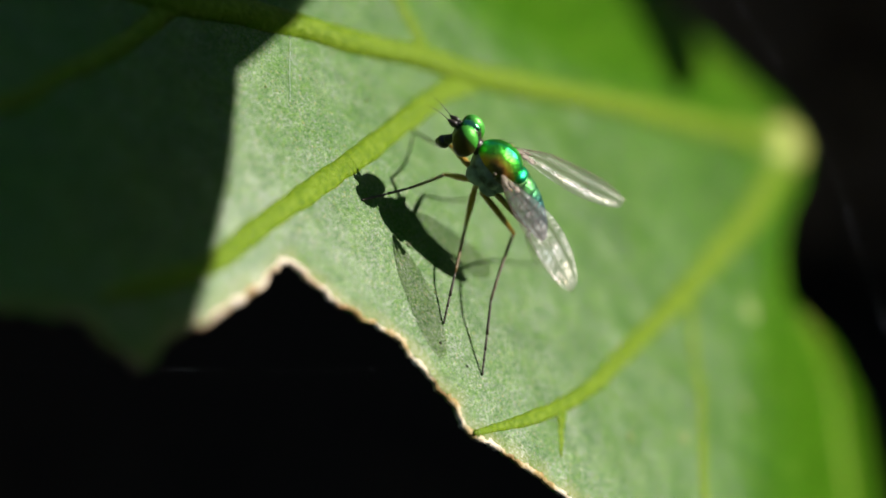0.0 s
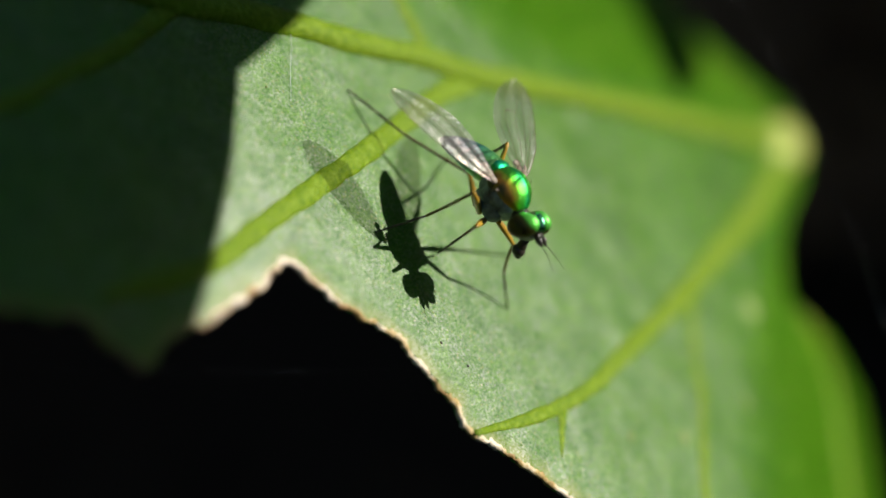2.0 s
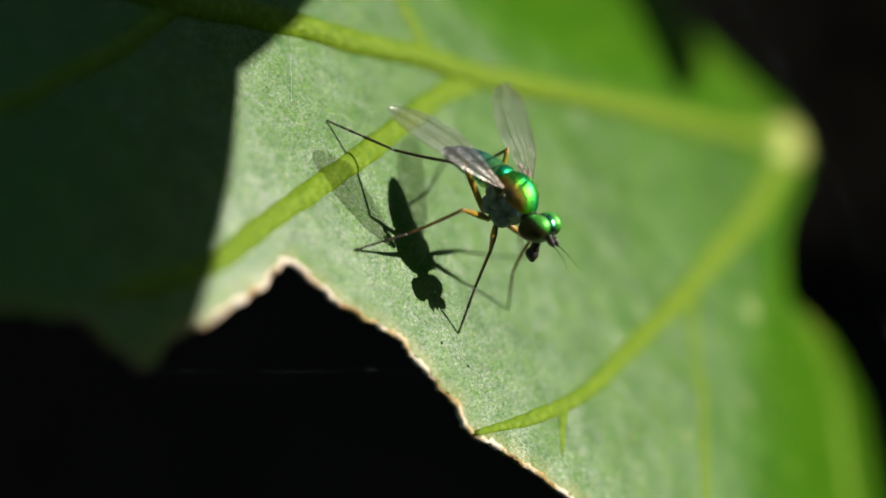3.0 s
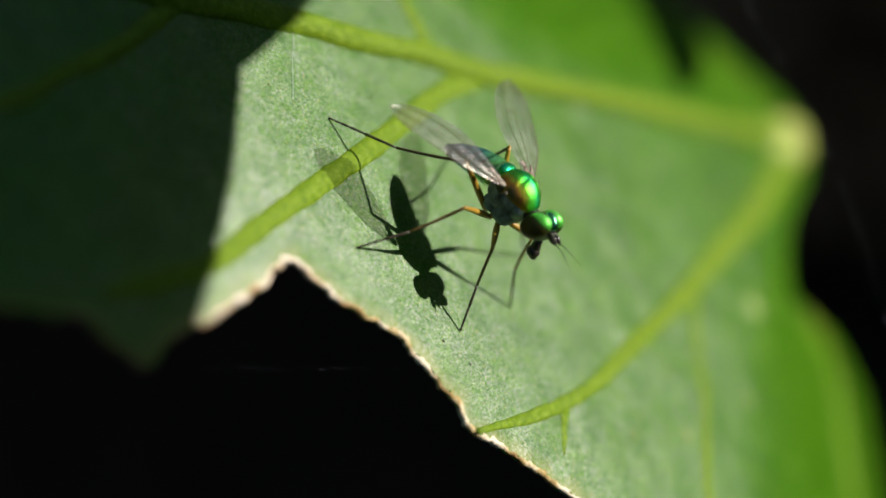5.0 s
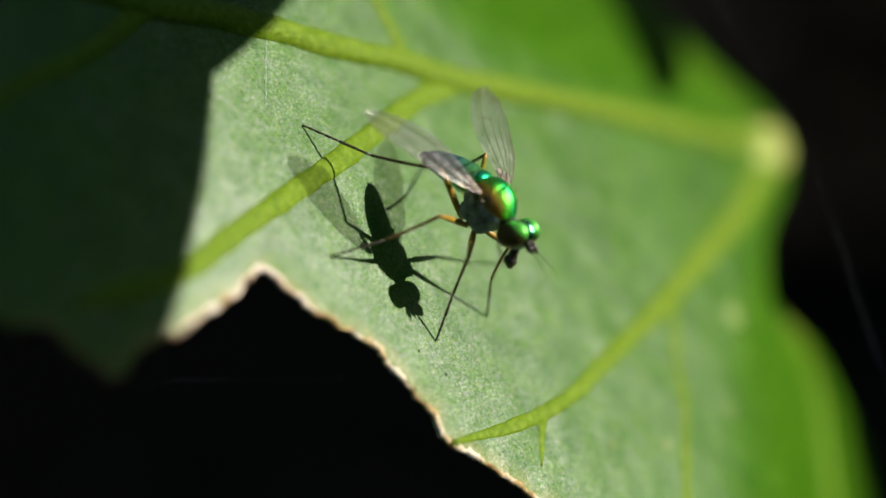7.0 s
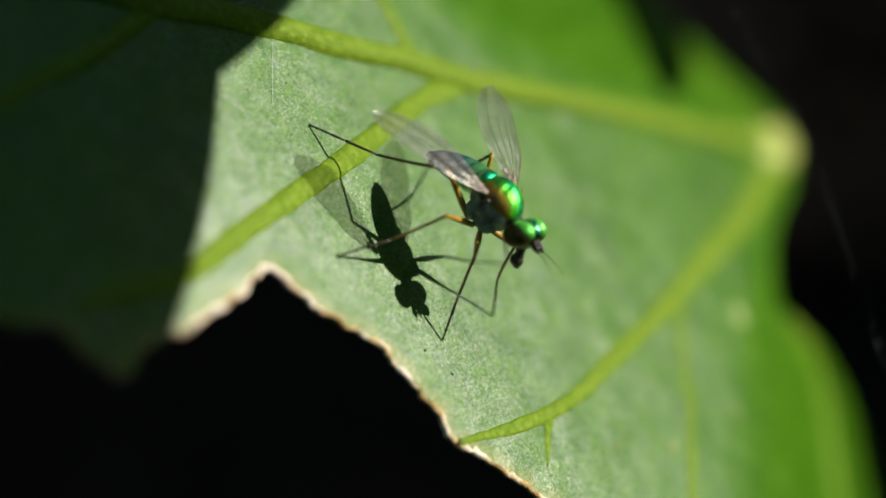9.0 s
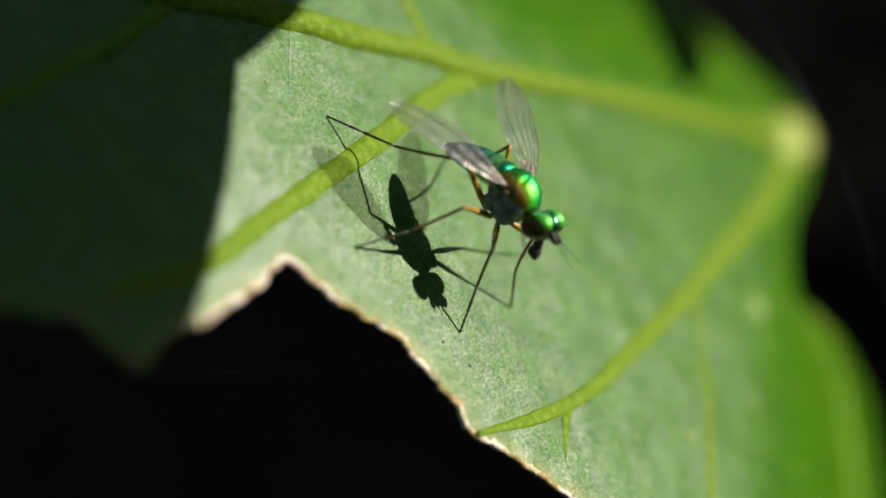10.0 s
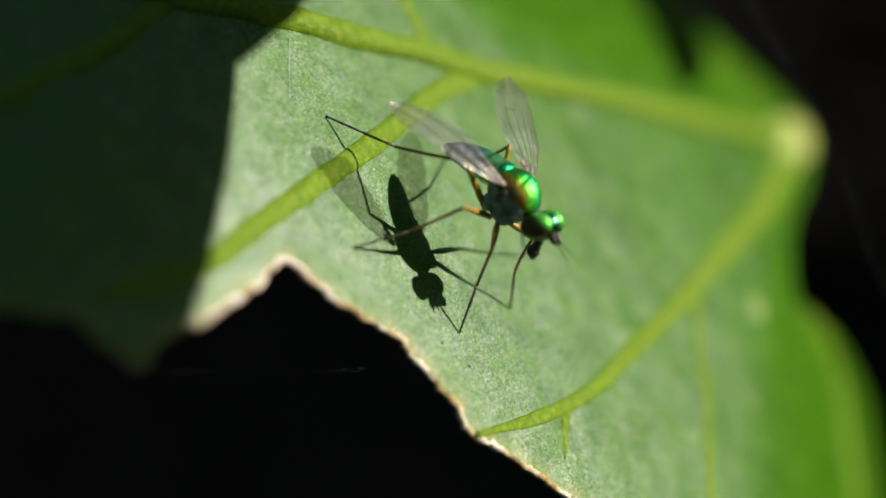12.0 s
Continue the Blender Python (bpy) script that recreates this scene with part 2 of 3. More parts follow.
M_PLEURA = mottled("thorax_side", ((0.33, (0.02, 0.025, 0.025)), (0.45, (0.12, 0.155, 0.165)), (0.68, (0.29, 0.35, 0.37))), 1500, 0.55, 0.15, 0.03)
M_DARK = mottled("dark_cuticle", ((0.3, (0.012, 0.010, 0.008)), (0.7, (0.05, 0.038, 0.03))), 2500, 0.32, bump_mm=0.012)
M_FACE = mottled("face_plate", ((0.3, (0.10, 0.10, 0.09)), (0.7, (0.34, 0.34, 0.32))), 2500, 0.4, 0.3)
M_COXA = mottled("yellow_coxa", ((0.3, (0.26, 0.15, 0.04)), (0.7, (0.44, 0.28, 0.09))), 1500, 0.4, bump_mm=0.01)
M_FEMUR = mottled("yellow_femur", ((0.3, (0.26, 0.14, 0.012)), (0.7, (0.42, 0.25, 0.03))), 1500, 0.38, bump_mm=0.01)
M_TIBIA = mottled("brown_tibia", ((0.3, (0.08, 0.045, 0.014)), (0.7, (0.22, 0.13, 0.035))), 1500, 0.42, bump_mm=0.012)
M_SHIN = mottled("dark_tibia", ((0.3, (0.035, 0.022, 0.010)), (0.7, (0.11, 0.065, 0.02))), 1500, 0.42, bump_mm=0.012)
M_TARSUS = mottled("dark_tarsus", ((0.3, (0.018, 0.013, 0.009)), (0.7, (0.06, 0.045, 0.03))), 2500, 0.45, bump_mm=0.012)
M_WING = wing_material("wing_membrane")
M_WVEIN = mottled("wing_vein", ((0.3, (0.07, 0.045, 0.02)), (0.7, (0.16, 0.11, 0.06))), 2500, 0.4)
M_WBASE = mottled("wing_base", ((0.3, (0.12, 0.085, 0.05)), (0.7, (0.38, 0.31, 0.26))), 3000, 0.5, bump_mm=0.03)


# ---- mesh helpers (coordinates in millimetres) ----
def part(name, bm, mat, parent=None, label="", smooth=True, scale=MM):
    me = bpy.data.meshes.new(name)
    for v in bm.verts:
        v.co *= scale
    bmesh.ops.recalc_face_normals(bm, faces=bm.faces)
    bm.to_mesh(me)
    bm.free()
    for p in me.polygons:
        p.use_smooth = smooth
    me.materials.append(mat)
    ob = new(name, me)
    ob.parent = parent
    return tagged(ob, label)


def spline(pts, step):
    """Points along a Catmull-Rom curve through pts, about step apart."""
    pts = [Vector(p) for p in pts]
    ext = [2 * pts[0] - pts[1], *pts, 2 * pts[-1] - pts[-2]]
    out = []
    for i in range(1, len(ext) - 2):
        a, b, c, d = ext[i - 1:i + 3]
        n = max(1, int((c - b).length / step))
        for k in range(n):
            t = k / n
            out.append(0.5 * ((2 * b) + (c - a) * t + (2 * a - 5 * b + 4 * c - d) * t * t + (3 * b - a - 3 * c + d) * t ** 3))
    return out + [pts[-1]]


def tube(bm, pts, radii, segs=8, up=Vector((0, 0, 1)), flat=1.0):
    rings = []
    n = len(pts)
    for i, p in enumerate(pts):
        d = (pts[min(i + 1, n - 1)] - pts[max(i - 1, 0)]).normalized()
        s = d.cross(up)
        s = s.normalized() if s.length > 1e-4 else d.orthogonal().normalized()
        w = s.cross(d)
        r = radii(i / (n - 1)) if callable(radii) else radii
        rings.append([bm.verts.new(p + s * (r * math.cos(a)) + w * (r * flat * math.sin(a))) for a in (2 * math.pi * k / segs for k in range(segs))])
    for a, b in zip(rings, rings[1:]):
        for k in range(segs):
            bm.faces.new((a[k], a[(k + 1) % segs], b[(k + 1) % segs], b[k]))
    bm.faces.new(rings[0][::-1])
    bm.faces.new(rings[-1])


def ball(bm, centre, radii, turn=None, seg=24, rings=14, shape=None):
    m = Matrix.Translation(centre) @ (turn or Matrix()) @ Matrix.Diagonal((*radii, 1))
    made = bmesh.ops.create_uvsphere(bm, u_segments=seg, v_segments=rings, radius=1.0)["verts"]
    for v in made:
        if shape:
            v.co = shape(v.co.copy())
        v.co = m @ v.co
    return made


# ---- ground and bushes ----
def build_ground():
    bm = bmesh.new()
    xs = sorted({-200, -60, -20, -8, 8, 20, 60, 200, *[i * 0.12 - 3.0 for i in range(51)]})
    ys = sorted({-200, -60, -20, -8, 8, 20, 60, 200, *[i * 0.12 - 2.0 for i in range(51)]})
    grid = [[bm.verts.new((x, y, 0.035 * noise.noise((x * 3, y * 3, 0)) + 0.015 * noise.noise((x * 11, y * 11, 4)))) for x in xs] for y in ys]
    for j in range(len(ys) - 1):
        for i in range(len(xs) - 1):
            bm.faces.new((grid[j][i], grid[j][i + 1], grid[j + 1][i + 1], grid[j + 1][i]))
    tagged(part("ground", bm, M_SOIL, scale=1.0), "dark shaded soil far below the leaf", "ground", kind="structure")


def build_bush(seed, size=1.0, label="low dense dark green bush rooted in soil, added to shade it", leaves=None):
    rnd = random.Random(seed)
    root = tagged(new("bush"), label, "bush", "bushes round the plant")
    for k in range(7):
        bm = bmesh.new()
        x0, y0 = rnd.uniform(-0.06, 0.06), -0.42 + k * 0.14
        pts = [Vector((x0, y0, -0.03))]
        for i in range(6):
            pts.append(pts[-1] + Vector((rnd.uniform(-0.05, 0.05), rnd.uniform(-0.06, 0.06), 0.12)))
        tube(bm, spline(pts, 0.04), lambda t: 0.010 * (1 - 0.75 * t), 6, Vector((1, 0, 0)))
        part("branch", bm, M_BARK, root, scale=size)
    verts, faces = [], []
    for k in range(1500):
        x, y = rnd.gauss(0, 0.10), rnd.uniform(-0.55, 0.55)
        z = rnd.uniform(0.04, 0.80 - 0.25 * abs(y) - 0.5 * abs(x))
        turn = Euler((rnd.uniform(-0.9, 0.9), rnd.uniform(-0.9, 0.9), rnd.uniform(0, 6.28))).to_matrix()
        ln, wd = rnd.uniform(0.05, 0.10), rnd.uniform(0.022, 0.042)
        shape = ((0, 0, 0), (ln * 0.3, wd * 0.8, 0.006), (ln * 0.65, wd * 0.75, 0.004), (ln, 0, -0.012), (ln * 0.65, -wd * 0.75, 0.004), (ln * 0.3, -wd * 0.8, 0.006), (ln * 0.45, 0, -0.006))
        o = len(verts)
        verts += [tuple((turn @ Vector(p) + Vector((x, y, z))) * size) for p in shape]
        faces += [(o + a, o + b, o + 6) for a, b in ((0, 1), (1, 2), (2, 3), (3, 4), (4, 5), (5, 0))]
    me = bpy.data.meshes.new("foliage")
    me.from_pydata(verts, [], faces)
    me.materials.append(leaves or M_BUSH)
    fol = new("foliage", me)
    fol.parent = root
    tagged(fol, kind="stuff")
    return root


def build_litter():
    """Fallen leaves, strewn too thickly to count."""
    rnd = random.Random(17)
    verts, faces = [], []
    for k in range(900):
        x, y, ln, wd = rnd.uniform(0.18, 0.95), rnd.uniform(0.95, 2.6), rnd.uniform(0.04, 0.09), rnd.uniform(0.012, 0.026)
        z = 0.05 + 0.03 * noise.noise((x * 3, y * 3, 0))
        turn = Euler((rnd.uniform(-0.4, 0.4), rnd.uniform(-0.4, 0.4), rnd.uniform(0, 6.28))).to_matrix()
        o = len(verts)
        verts += [tuple(turn @ Vector(p) + Vector((x, y, z))) for p in ((0, 0, 0), (ln * 0.35, wd, 0.006), (ln * 0.7, wd * 0.8, 0.004), (ln, 0, -0.006), (ln * 0.7, -wd * 0.8, 0.004), (ln * 0.35, -wd, 0.006), (ln * 0.5, 0, -0.004))]
        faces += [(o + a, o + b, o + 6) for a, b in ((0, 1), (1, 2), (2, 3), (3, 4), (4, 5), (5, 0))]
    me = bpy.data.meshes.new("leaf_litter")
    me.from_pydata(verts, [], faces)
    me.materials.append(M_DRY)
    tagged(new("leaf_litter", me), "withered brown leaf litter lying on shaded soil", "leaf litter", kind="stuff")


build_ground()
build_litter()
# bushes added out of view to keep sun and sky off the soil
bush = build_bush(3)
bush.matrix_basis = pose(0.62, -0.1, 0)
for x, y, a in ( (0.70, -1.15, 5), (-0.75, 0.6, 175), (-0.8, 1.7, 185), (-0.35, 2.5, 96), (0.5, 2.6, 84), (-0.8, -0.6, 170), (0.2, -1.3, 88), (-0.7, -1.5, 120)):
    copy_thing(bush, pose(x, y, 0, 0, 0, a))

# more added shading bushes, browned to suit the backdrop
dry = build_bush(5, 1.0, "low dense bush of withered brown leaves rooted in soil, added to shade it", M_DRY)
dry.matrix_basis = pose(0.60, 0.95, 0, 0, 0, 8)
copy_thing(dry, pose(0.66, 2.0, 0, 0, 0, -6))

# unseen taller shrubs, added to cut the sky's fill light
tall = build_bush(8, 2.5, "tall dense dark green shrub rooted in shaded soil, added to block the low sky")
tall.matrix_basis = pose(2.8, 0.2, 0, 0, 0, 4)
for x, y, a in ((2.8, -2.4, -8), (-1.6, 3.7, 105), (-2.4, 1.4, 176), (-2.5, -1.2, 184), (-1.0, -3.0, 80), (1.5, -3.2, 96)):
    copy_thing(tall, pose(x, y, 0, 0, 0, a))

# unseen, added where the blade would mirror bright sky
tree_shrub = build_bush(21, 4.2, "towering dense dark green shrub rooted in shaded soil, added to block reflected sky")
tree_shrub.matrix_basis = pose(3.0, 3.3, 0, 0, 0, 12)
copy_thing(tree_shrub, pose(1.1, 5.0, 0, 0, 0, 82))


# ---- the leaf ----
def leaf_height(x, y):
    k = 0.003 if x < 0 else 0.0012
    return -k * x * x + (0.05 * noise.noise((x * 0.22, y * 0.22, 7.0)) + 0.07 * noise.noise((x * 0.45, y * 0.55, 3.0))) * min(1.0, (abs(x - 0.5) + abs(y - 1.0)) / 9.0)


def ease(t):
    t = min(1.0, max(0.0, t))
    return t * t * (3 - 2 * t)


def on_leaf(x, y, z=0.0):
    """A spot of the blade: past the two main veins it droops and slides outward."""
    out = 0.45 * x - 0.90 * y
    low = (0.060 * max(0.0, out - 17.8) ** 2) * ease((-y - 5.5) / 6.0)
    up = 0.40 * x + 0.90 * y
    high = min(6.0, 0.070 * max(0.0, up - 9.0) ** 2) * ease((x - 10.0) / 11.0)
    return Vector((x + 1.96 * low + 2.18 * high, y - 0.43 * low + 0.08 * high, leaf_height(x, y) - low - high + z))


CHEWED = [(-44, 11.5), (-37, 8.5), (-30, 7.6), (-24, 7.2), (-20.8, 6.6), (-19.4, 5.6), (-17.0, 4.1), (-16.6, 3.0), (-15.8, 1.9), (-14.6, 2.3), (-13.4, 2.2),
          (-11.8, 2.3), (-10.1, 2.3), (-9.2, 2.6), (-8.2, 2.7), (-7.4, 1.4), (-6.8, 0.2), (-5.4, -1.6), (-4.9, -3.5), (-4.7, -4.9), (-4.6, -6.3),
          (-3.5, -7.6), (-2.8, -9.0), (-1.7, -10.6), (-0.6, -13.5), (0.5, -18), (2.5, -24), (5, -31)]
MARGIN = [(5, -31), (10, -31), (16, -28.5), (21.5, -25), (25.0, -22.2), (25.8, -19.8), (26.1, -17.6), (26.6, -15.8), (26.5, -14.3), (25.2, -13.2), (24.9, -11.7), (27.2, -10.0), (30.7, -8.7), (36.1, -7.7), (39.9, -6.2),
          (40.2, -4.0), (37.4, -0.6), (35.4, 2.2), (34.2, 4.6), (34.4, 8), (34, 16), (29, 27), (18, 33.5), (4, 35), (-14, 33), (-30, 27), (-41, 19), (-44, 11.5)]


def build_leaf():
    from mathutils import geometry
    chewed = [Vector((p.x, p.y, 0)) for p in spline([(x, y, 0) for x, y in CHEWED], 0.12)]
    rough = []
    for i, p in enumerate(chewed):
        d = (chewed[min(i + 1, len(chewed) - 1)] - chewed[max(i - 1, 0)]).normalized()
        s = Vector((-d.y, d.x, 0))
        j = 0.20 * noise.noise((p.x * 1.3, p.y * 1.3, 1)) + 0.11 * noise.noise((p.x * 3, p.y * 4, 2)) + 0.07 * noise.noise((p.x * 11, p.y * 11, 3))
        rough.append(p + s * j)
    rim = rough[:-1] + [Vector((p.x, p.y, 0)) for p in spline([(x, y, 0) for x, y in MARGIN], 0.5)][:-1]
    outline = [Vector((p.x, p.y)) for p in rim]
    n = len(outline)

    def inside(x, y):
        c = False
        for i in range(n):
            a, b = outline[i], outline[i - 1]
            if (a.y > y) != (b.y > y) and x < (b.x - a.x) * (y - a.y) / (b.y - a.y) + a.x:
                c = not c
        return c

    pts = list(outline)
    step = 0.8
    for j in range(-42, 45):
        for i in range(-56, 56):
            x, y = i * step + 0.17 * math.sin(j * 2.3), j * step + 0.17 * math.sin(i * 1.7)
            if inside(x, y) and min((o - Vector((x, y))).length_squared for o in outline[::3]) > 0.25:
                pts.append(Vector((x, y)))
    vs, _, fs, *_ = geometry.delaunay_2d_cdt(pts, [], [list(range(n))], 1, 1e-6)
    bm = bmesh.new()
    rim_layer = bm.verts.layers.float.new("rim")
    top = [bm.verts.new(on_leaf(v.x, v.y)) for v in vs]
    for i in range(len(rough) - 1):
        top[i][rim_layer] = 1.0
    low = [bm.verts.new(on_leaf(v.x, v.y, -0.28)) for v in vs]
    count = {}
    for f in fs:
        bm.faces.new([top[i] for i in f])
        bm.faces.new([low[i] for i in reversed(f)])
        for a, b in zip(f, f[1:] + f[:1]):
            key = (min(a, b), max(a, b))
            count[key] = None if key in count else (a, b)
    for pair in count.values():
        if pair:
            a, b = pair
            bm.faces.new([bm.verts.new(v.co) for v in (top[b], top[a], low[a], low[b])])
    root = tagged(new("leaf"), "broad green leaf with raised yellow-green veins and a chewed browned edge", "leaf")
    root.matrix_basis = LEAF
    part("blade", bm, M_LEAF, root)

    def vein(pts, r0, r1, name="vein", flat=0.42):
        vb = bmesh.new()
        path = spline([(x, y, 0) for x, y in pts], 0.4)

        def radius(t):
            return 1.3 * (r0 + (r1 - r0) * t) * (1 + 0.05 * math.sin(t * 37) + 0.04 * math.sin(t * 91)) * min(1.0, 0.5 + (1 - t) * 9)

        n = len(path) - 1
        tube(vb, [on_leaf(p.x, p.y, -0.22 * flat * radius(i / n)) for i, p in enumerate(path)], radius, 18, flat=flat)
        for v in vb.verts:
            v.co += 0.035 * noise.noise_vector(v.co * 1.7) + 0.018 * noise.noise_vector(v.co * 5.0)
        return part(name, vb, M_VEIN, root)

    vein([(37, -5.7), (31.1, -3.4), (25.3, -1.0), (17.9, 2.1), (11.6, 4.6), (8.7, 5.9), (6.2, 7.3), (2.4, 9.0), (-0.2, 10.4), (-2.8, 11.6), (-5.6, 12.7), (-9, 14.6), (-20, 19), (-32, 21)], 0.64, 0.34, "main_vein", 0.85)
    vein([(36.2, -6.0), (26.7, -7.2), (19.4, -7.5), (14.0, -7.8), (6.9, -7.9), (3.8, -8.0), (0.9, -7.7), (-1.5, -7.2), (-3.6, -6.6), (-4.6, -6.3)], 0.70, 0.17, "main_vein", 0.48)
    vein([(25.0, -12.7), (25.2, -14.2), (23.6, -16.4), (20.5, -18.8), (17.8, -20.7), (11.5, -26)], 0.36, 0.38, "main_vein")
    vein([(36.4, -5.0), (33.5, 1.0), (31, 9), (25, 20)], 0.25, 0.2, "main_vein")
    vein([(8.79, 5.43), (6.07, 5.54), (2.9, 5.2), (-1.08, 4.73), (-4.58, 4.43), (-7.98, 4.14), (-11.7, 3.79), (-16, 4.5)], 0.40, 0.30)
    vein([(6.6, 7.5), (7.0, 8.3), (7.1, 9.3), (7.2, 10.8), (6.5, 16), (3, 24)], 0.30, 0.16)
    vein([(-5.5, 12.8), (-7.3, 12.3), (-9.8, 11.8), (-12.7, 11.6), (-15.0, 11.4), (-22, 12.5), (-30, 12)], 0.32, 0.14)
    vein([(1.0, -7.8), (0.4, -8.2), (-0.9, -9.2)], 0.2, 0.08)
    vein([(16, -7.7), (13.5, -9.3), (11.0, -11.5), (8.6, -13.2), (6.5, -14.7), (3, -19)], 0.20, 0.24)
    vein([(-20, 19), (-24, 26)], 0.25, 0.1)

    nb = bmesh.new()
    ball(nb, on_leaf(36.4, -5.5, 0.0), (2.6, 1.5, 0.8))
    part("node", nb, M_NODE, root, "pale yellow swelling where the veins meet")

    for lo, hi, fat, mat, label in ((-30, -12.6, 0.07, M_CRUST_BROWN_SHADED, "thin reddish brown dried crust, darkened for the shade, along the chewed edge"), (-12.8, -6.6, 0.13, M_CRUST, "pale brown dried crust along the chewed edge"), (-6.9, 9, 0.115, M_CRUST_THIN, "thin brown dried crust along the chewed edge")):
        cb = bmesh.new()
        keep = [p for p in rough if lo < p.x < hi and p.y > -26]
        line = [on_leaf(p.x, p.y, -0.10 + 0.07 * noise.noise((p.x * 3, p.y * 3, 9))) for p in keep]
        thick = [max(0.04, fat + 0.05 * noise.noise((p.x * 0.9, p.y * 0.9, 5)) + 0.035 * noise.noise((p.x * 3.1, p.y * 3.1, 8)) + 0.06 * noise.noise((p.x * 8, p.y * 8, 6))) for p in keep]
        tube(cb, line, lambda t: thick[min(len(thick) - 1, round(t * (len(thick) - 1)))], 8)
        for v in cb.verts:
            v.co += 0.04 * noise.noise_vector(v.co * 2.1) + 0.06 * noise.noise_vector(v.co * 7.0)
        part("dried_edge", cb, mat, root, label)
    for x, y, r in ((1.17, 6.58, 0.07), (19.8, -10.6, 0.75), (7.6, -12.35, 0.35), (-2.0, -1.2, 0.05), (10.8, 3.4, 0.06), (4.0, -10.6, 0.2), (14.2, -13.5, 0.3), (-3.9, 8.6, 0.06), (9.0, -9.9, 0.16), (22.6, -5.2, 0.3)):
        sb = bmesh.new()
        ball(sb, on_leaf(x, y), (r, r * 0.9, min(0.08, r)), None, 12, 6)
        part("pale_spot", sb, M_SPOT, root)
    for x, y, r in ((-3.4, -2.9, 0.045), (-2.8, -4.2, 0.04)):
        sb = bmesh.new()
        ball(sb, on_leaf(x, y), (r, r * 1.6, 0.05), None, 10, 6)
        part("dark_speck", sb, M_DARK, root)
    pb = bmesh.new()
    base = LEAF.inverted() @ Vector((0.030, 0.090, 0.500))
    tube(pb, spline([on_leaf(36.0, -5.5, -0.3), on_leaf(35, -5.5, -8), tuple(base * 1000 + Vector((2, 0, 12))), tuple(base * 1000)], 1.5), lambda t: 0.9 + 0.5 * t, 10, Vector((1, 0.1, 0)))
    part("petiole", pb, M_STEM, root)
    return root


build_leaf()


def build_stem():
    bm = bmesh.new()
    tube(bm, spline([(26, 97, -20), (33, 92, 160), (28, 88, 330), (30, 90, 480), (29, 91, 506)], 12), lambda t: 3.2 - 1.4 * t, 12, Vector((1, 0, 0)))
    tagged(part("plant_stem", bm, M_STEM), "upright green plant stem rooted in the soil", "stem")


build_stem()


def small_leaf(name, length, width, tip, tail):
    """A smooth pointed leaf along +x from its base, with a midrib and the twig that it hangs on."""
    root = tagged(new(name), "smooth green sunlit leaf out of view, added to shade the big leaf", "leaf", "neighbouring leaves")
    bm = bmesh.new()
    nu, nv = 36, 8
    for side in (0.0, -0.25):
        rows = []
        for i in range(nu + 1):
            s = i / nu
            w = width * math.sin(math.pi * min(1.0, s ** tip)) ** 0.65 + 0.02
            rows.append([bm.verts.new((s * length, w * (j / nv), side + 0.02 * w * (j / nv) ** 2 * 10 - 3.0 * s * s)) for j in range(-nv, nv + 1)])
        for a, b in zip(rows, rows[1:]):
            for j in range(2 * nv):
                bm.faces.new((a[j], a[j + 1], b[j + 1], b[j]))
        if side == 0.0:
            upper = rows
    for a, b in ((upper, rows),):
        for j in (0, -1):
            for i in range(nu):
                bm.faces.new((a[i][j], a[i + 1][j], b[i + 1][j], b[i][j]))
    part("blade", bm, M_SHADE, root)
    vb = bmesh.new()
    tube(vb, [Vector((s * length / 20, 0, -3.0 * (s / 20) ** 2)) for s in range(20)], lambda t: 0.6 * (1 - 0.8 * t), 8)
    part("midrib", vb, M_VEIN, root)
    tb = bmesh.new()
    tube(tb, spline([(0.5, 0, -0.1), (-6, 0, -0.6), *tail], 6), lambda t: 0.6 + 1.2 * t, 8)
    part("twig", tb, M_STEM, root)
    return root


def place_leaf(ob, a, b, tilt=0.0):
    """Lays a leaf from its base a to its tip b, both in the big leaf's space, face to the big leaf."""
    x = (b - a).normalized()
    z = Matrix.Rotation(radians(tilt), 3, x) @ Vector((0, 0, 1))
    y = z.cross(x).normalized()
    z = x.cross(y)
    m = Matrix((x, y, z)).transposed().to_4x4()
    m.translation = a * MM
    ob.matrix_basis = LEAF @ m


def shade(shadow_base, shadow_tip, away, width, tip, end):
    """An unseen leaf, added toward the sun to shade the big leaf between two spots; its twig climbs sunward to an added
    stem.
    """
    a, b = (Vector(p) + SUN_LEAF * (away / SUN_LEAF.z) for p in (shadow_base, shadow_tip))
    probe = new("probe")
    place_leaf(probe, a, b)
    back, foot = probe.matrix_basis.inverted(), probe.matrix_basis.translation
    bpy.data.objects.remove(probe)
    tail = [tuple(back @ p * 1000) for p in (foot + SUN_WORLD * 0.06, foot + SUN_WORLD * 0.14, Vector(end))]
    place_leaf(small_leaf("twig_leaf", (b - a).length, width, tip, tail), a, b)


def build_neighbour_stem():
    bm = bmesh.new()
    tube(bm, spline([(216, 256, -20), (222, 248, 300), (218, 252, 600), (221, 250, 840)], 15), lambda t: 4.5 - 2.5 * t, 12, Vector((1, 0, 0)))
    tagged(part("plant_stem", bm, M_STEM), "slender green stem out of view, added to carry the shading leaves", "stem")


build_neighbour_stem()
# added leaves out of view that cast the shadows on the blade
shade((7.1, 39.7, 0), (-45.9, -7.2, 0), 50, 15.6, 0.9, (0.22, 0.25, 0.70))
shade((16, 22.5, 0), (-30, 14, 0), 53, 9.1, 0.9, (0.22, 0.25, 0.74))
shade(on_leaf(42.0, 8.8), on_leaf(26.4, 0.7), 25, 2.6, 0.8, (0.22, 0.25, 0.77))
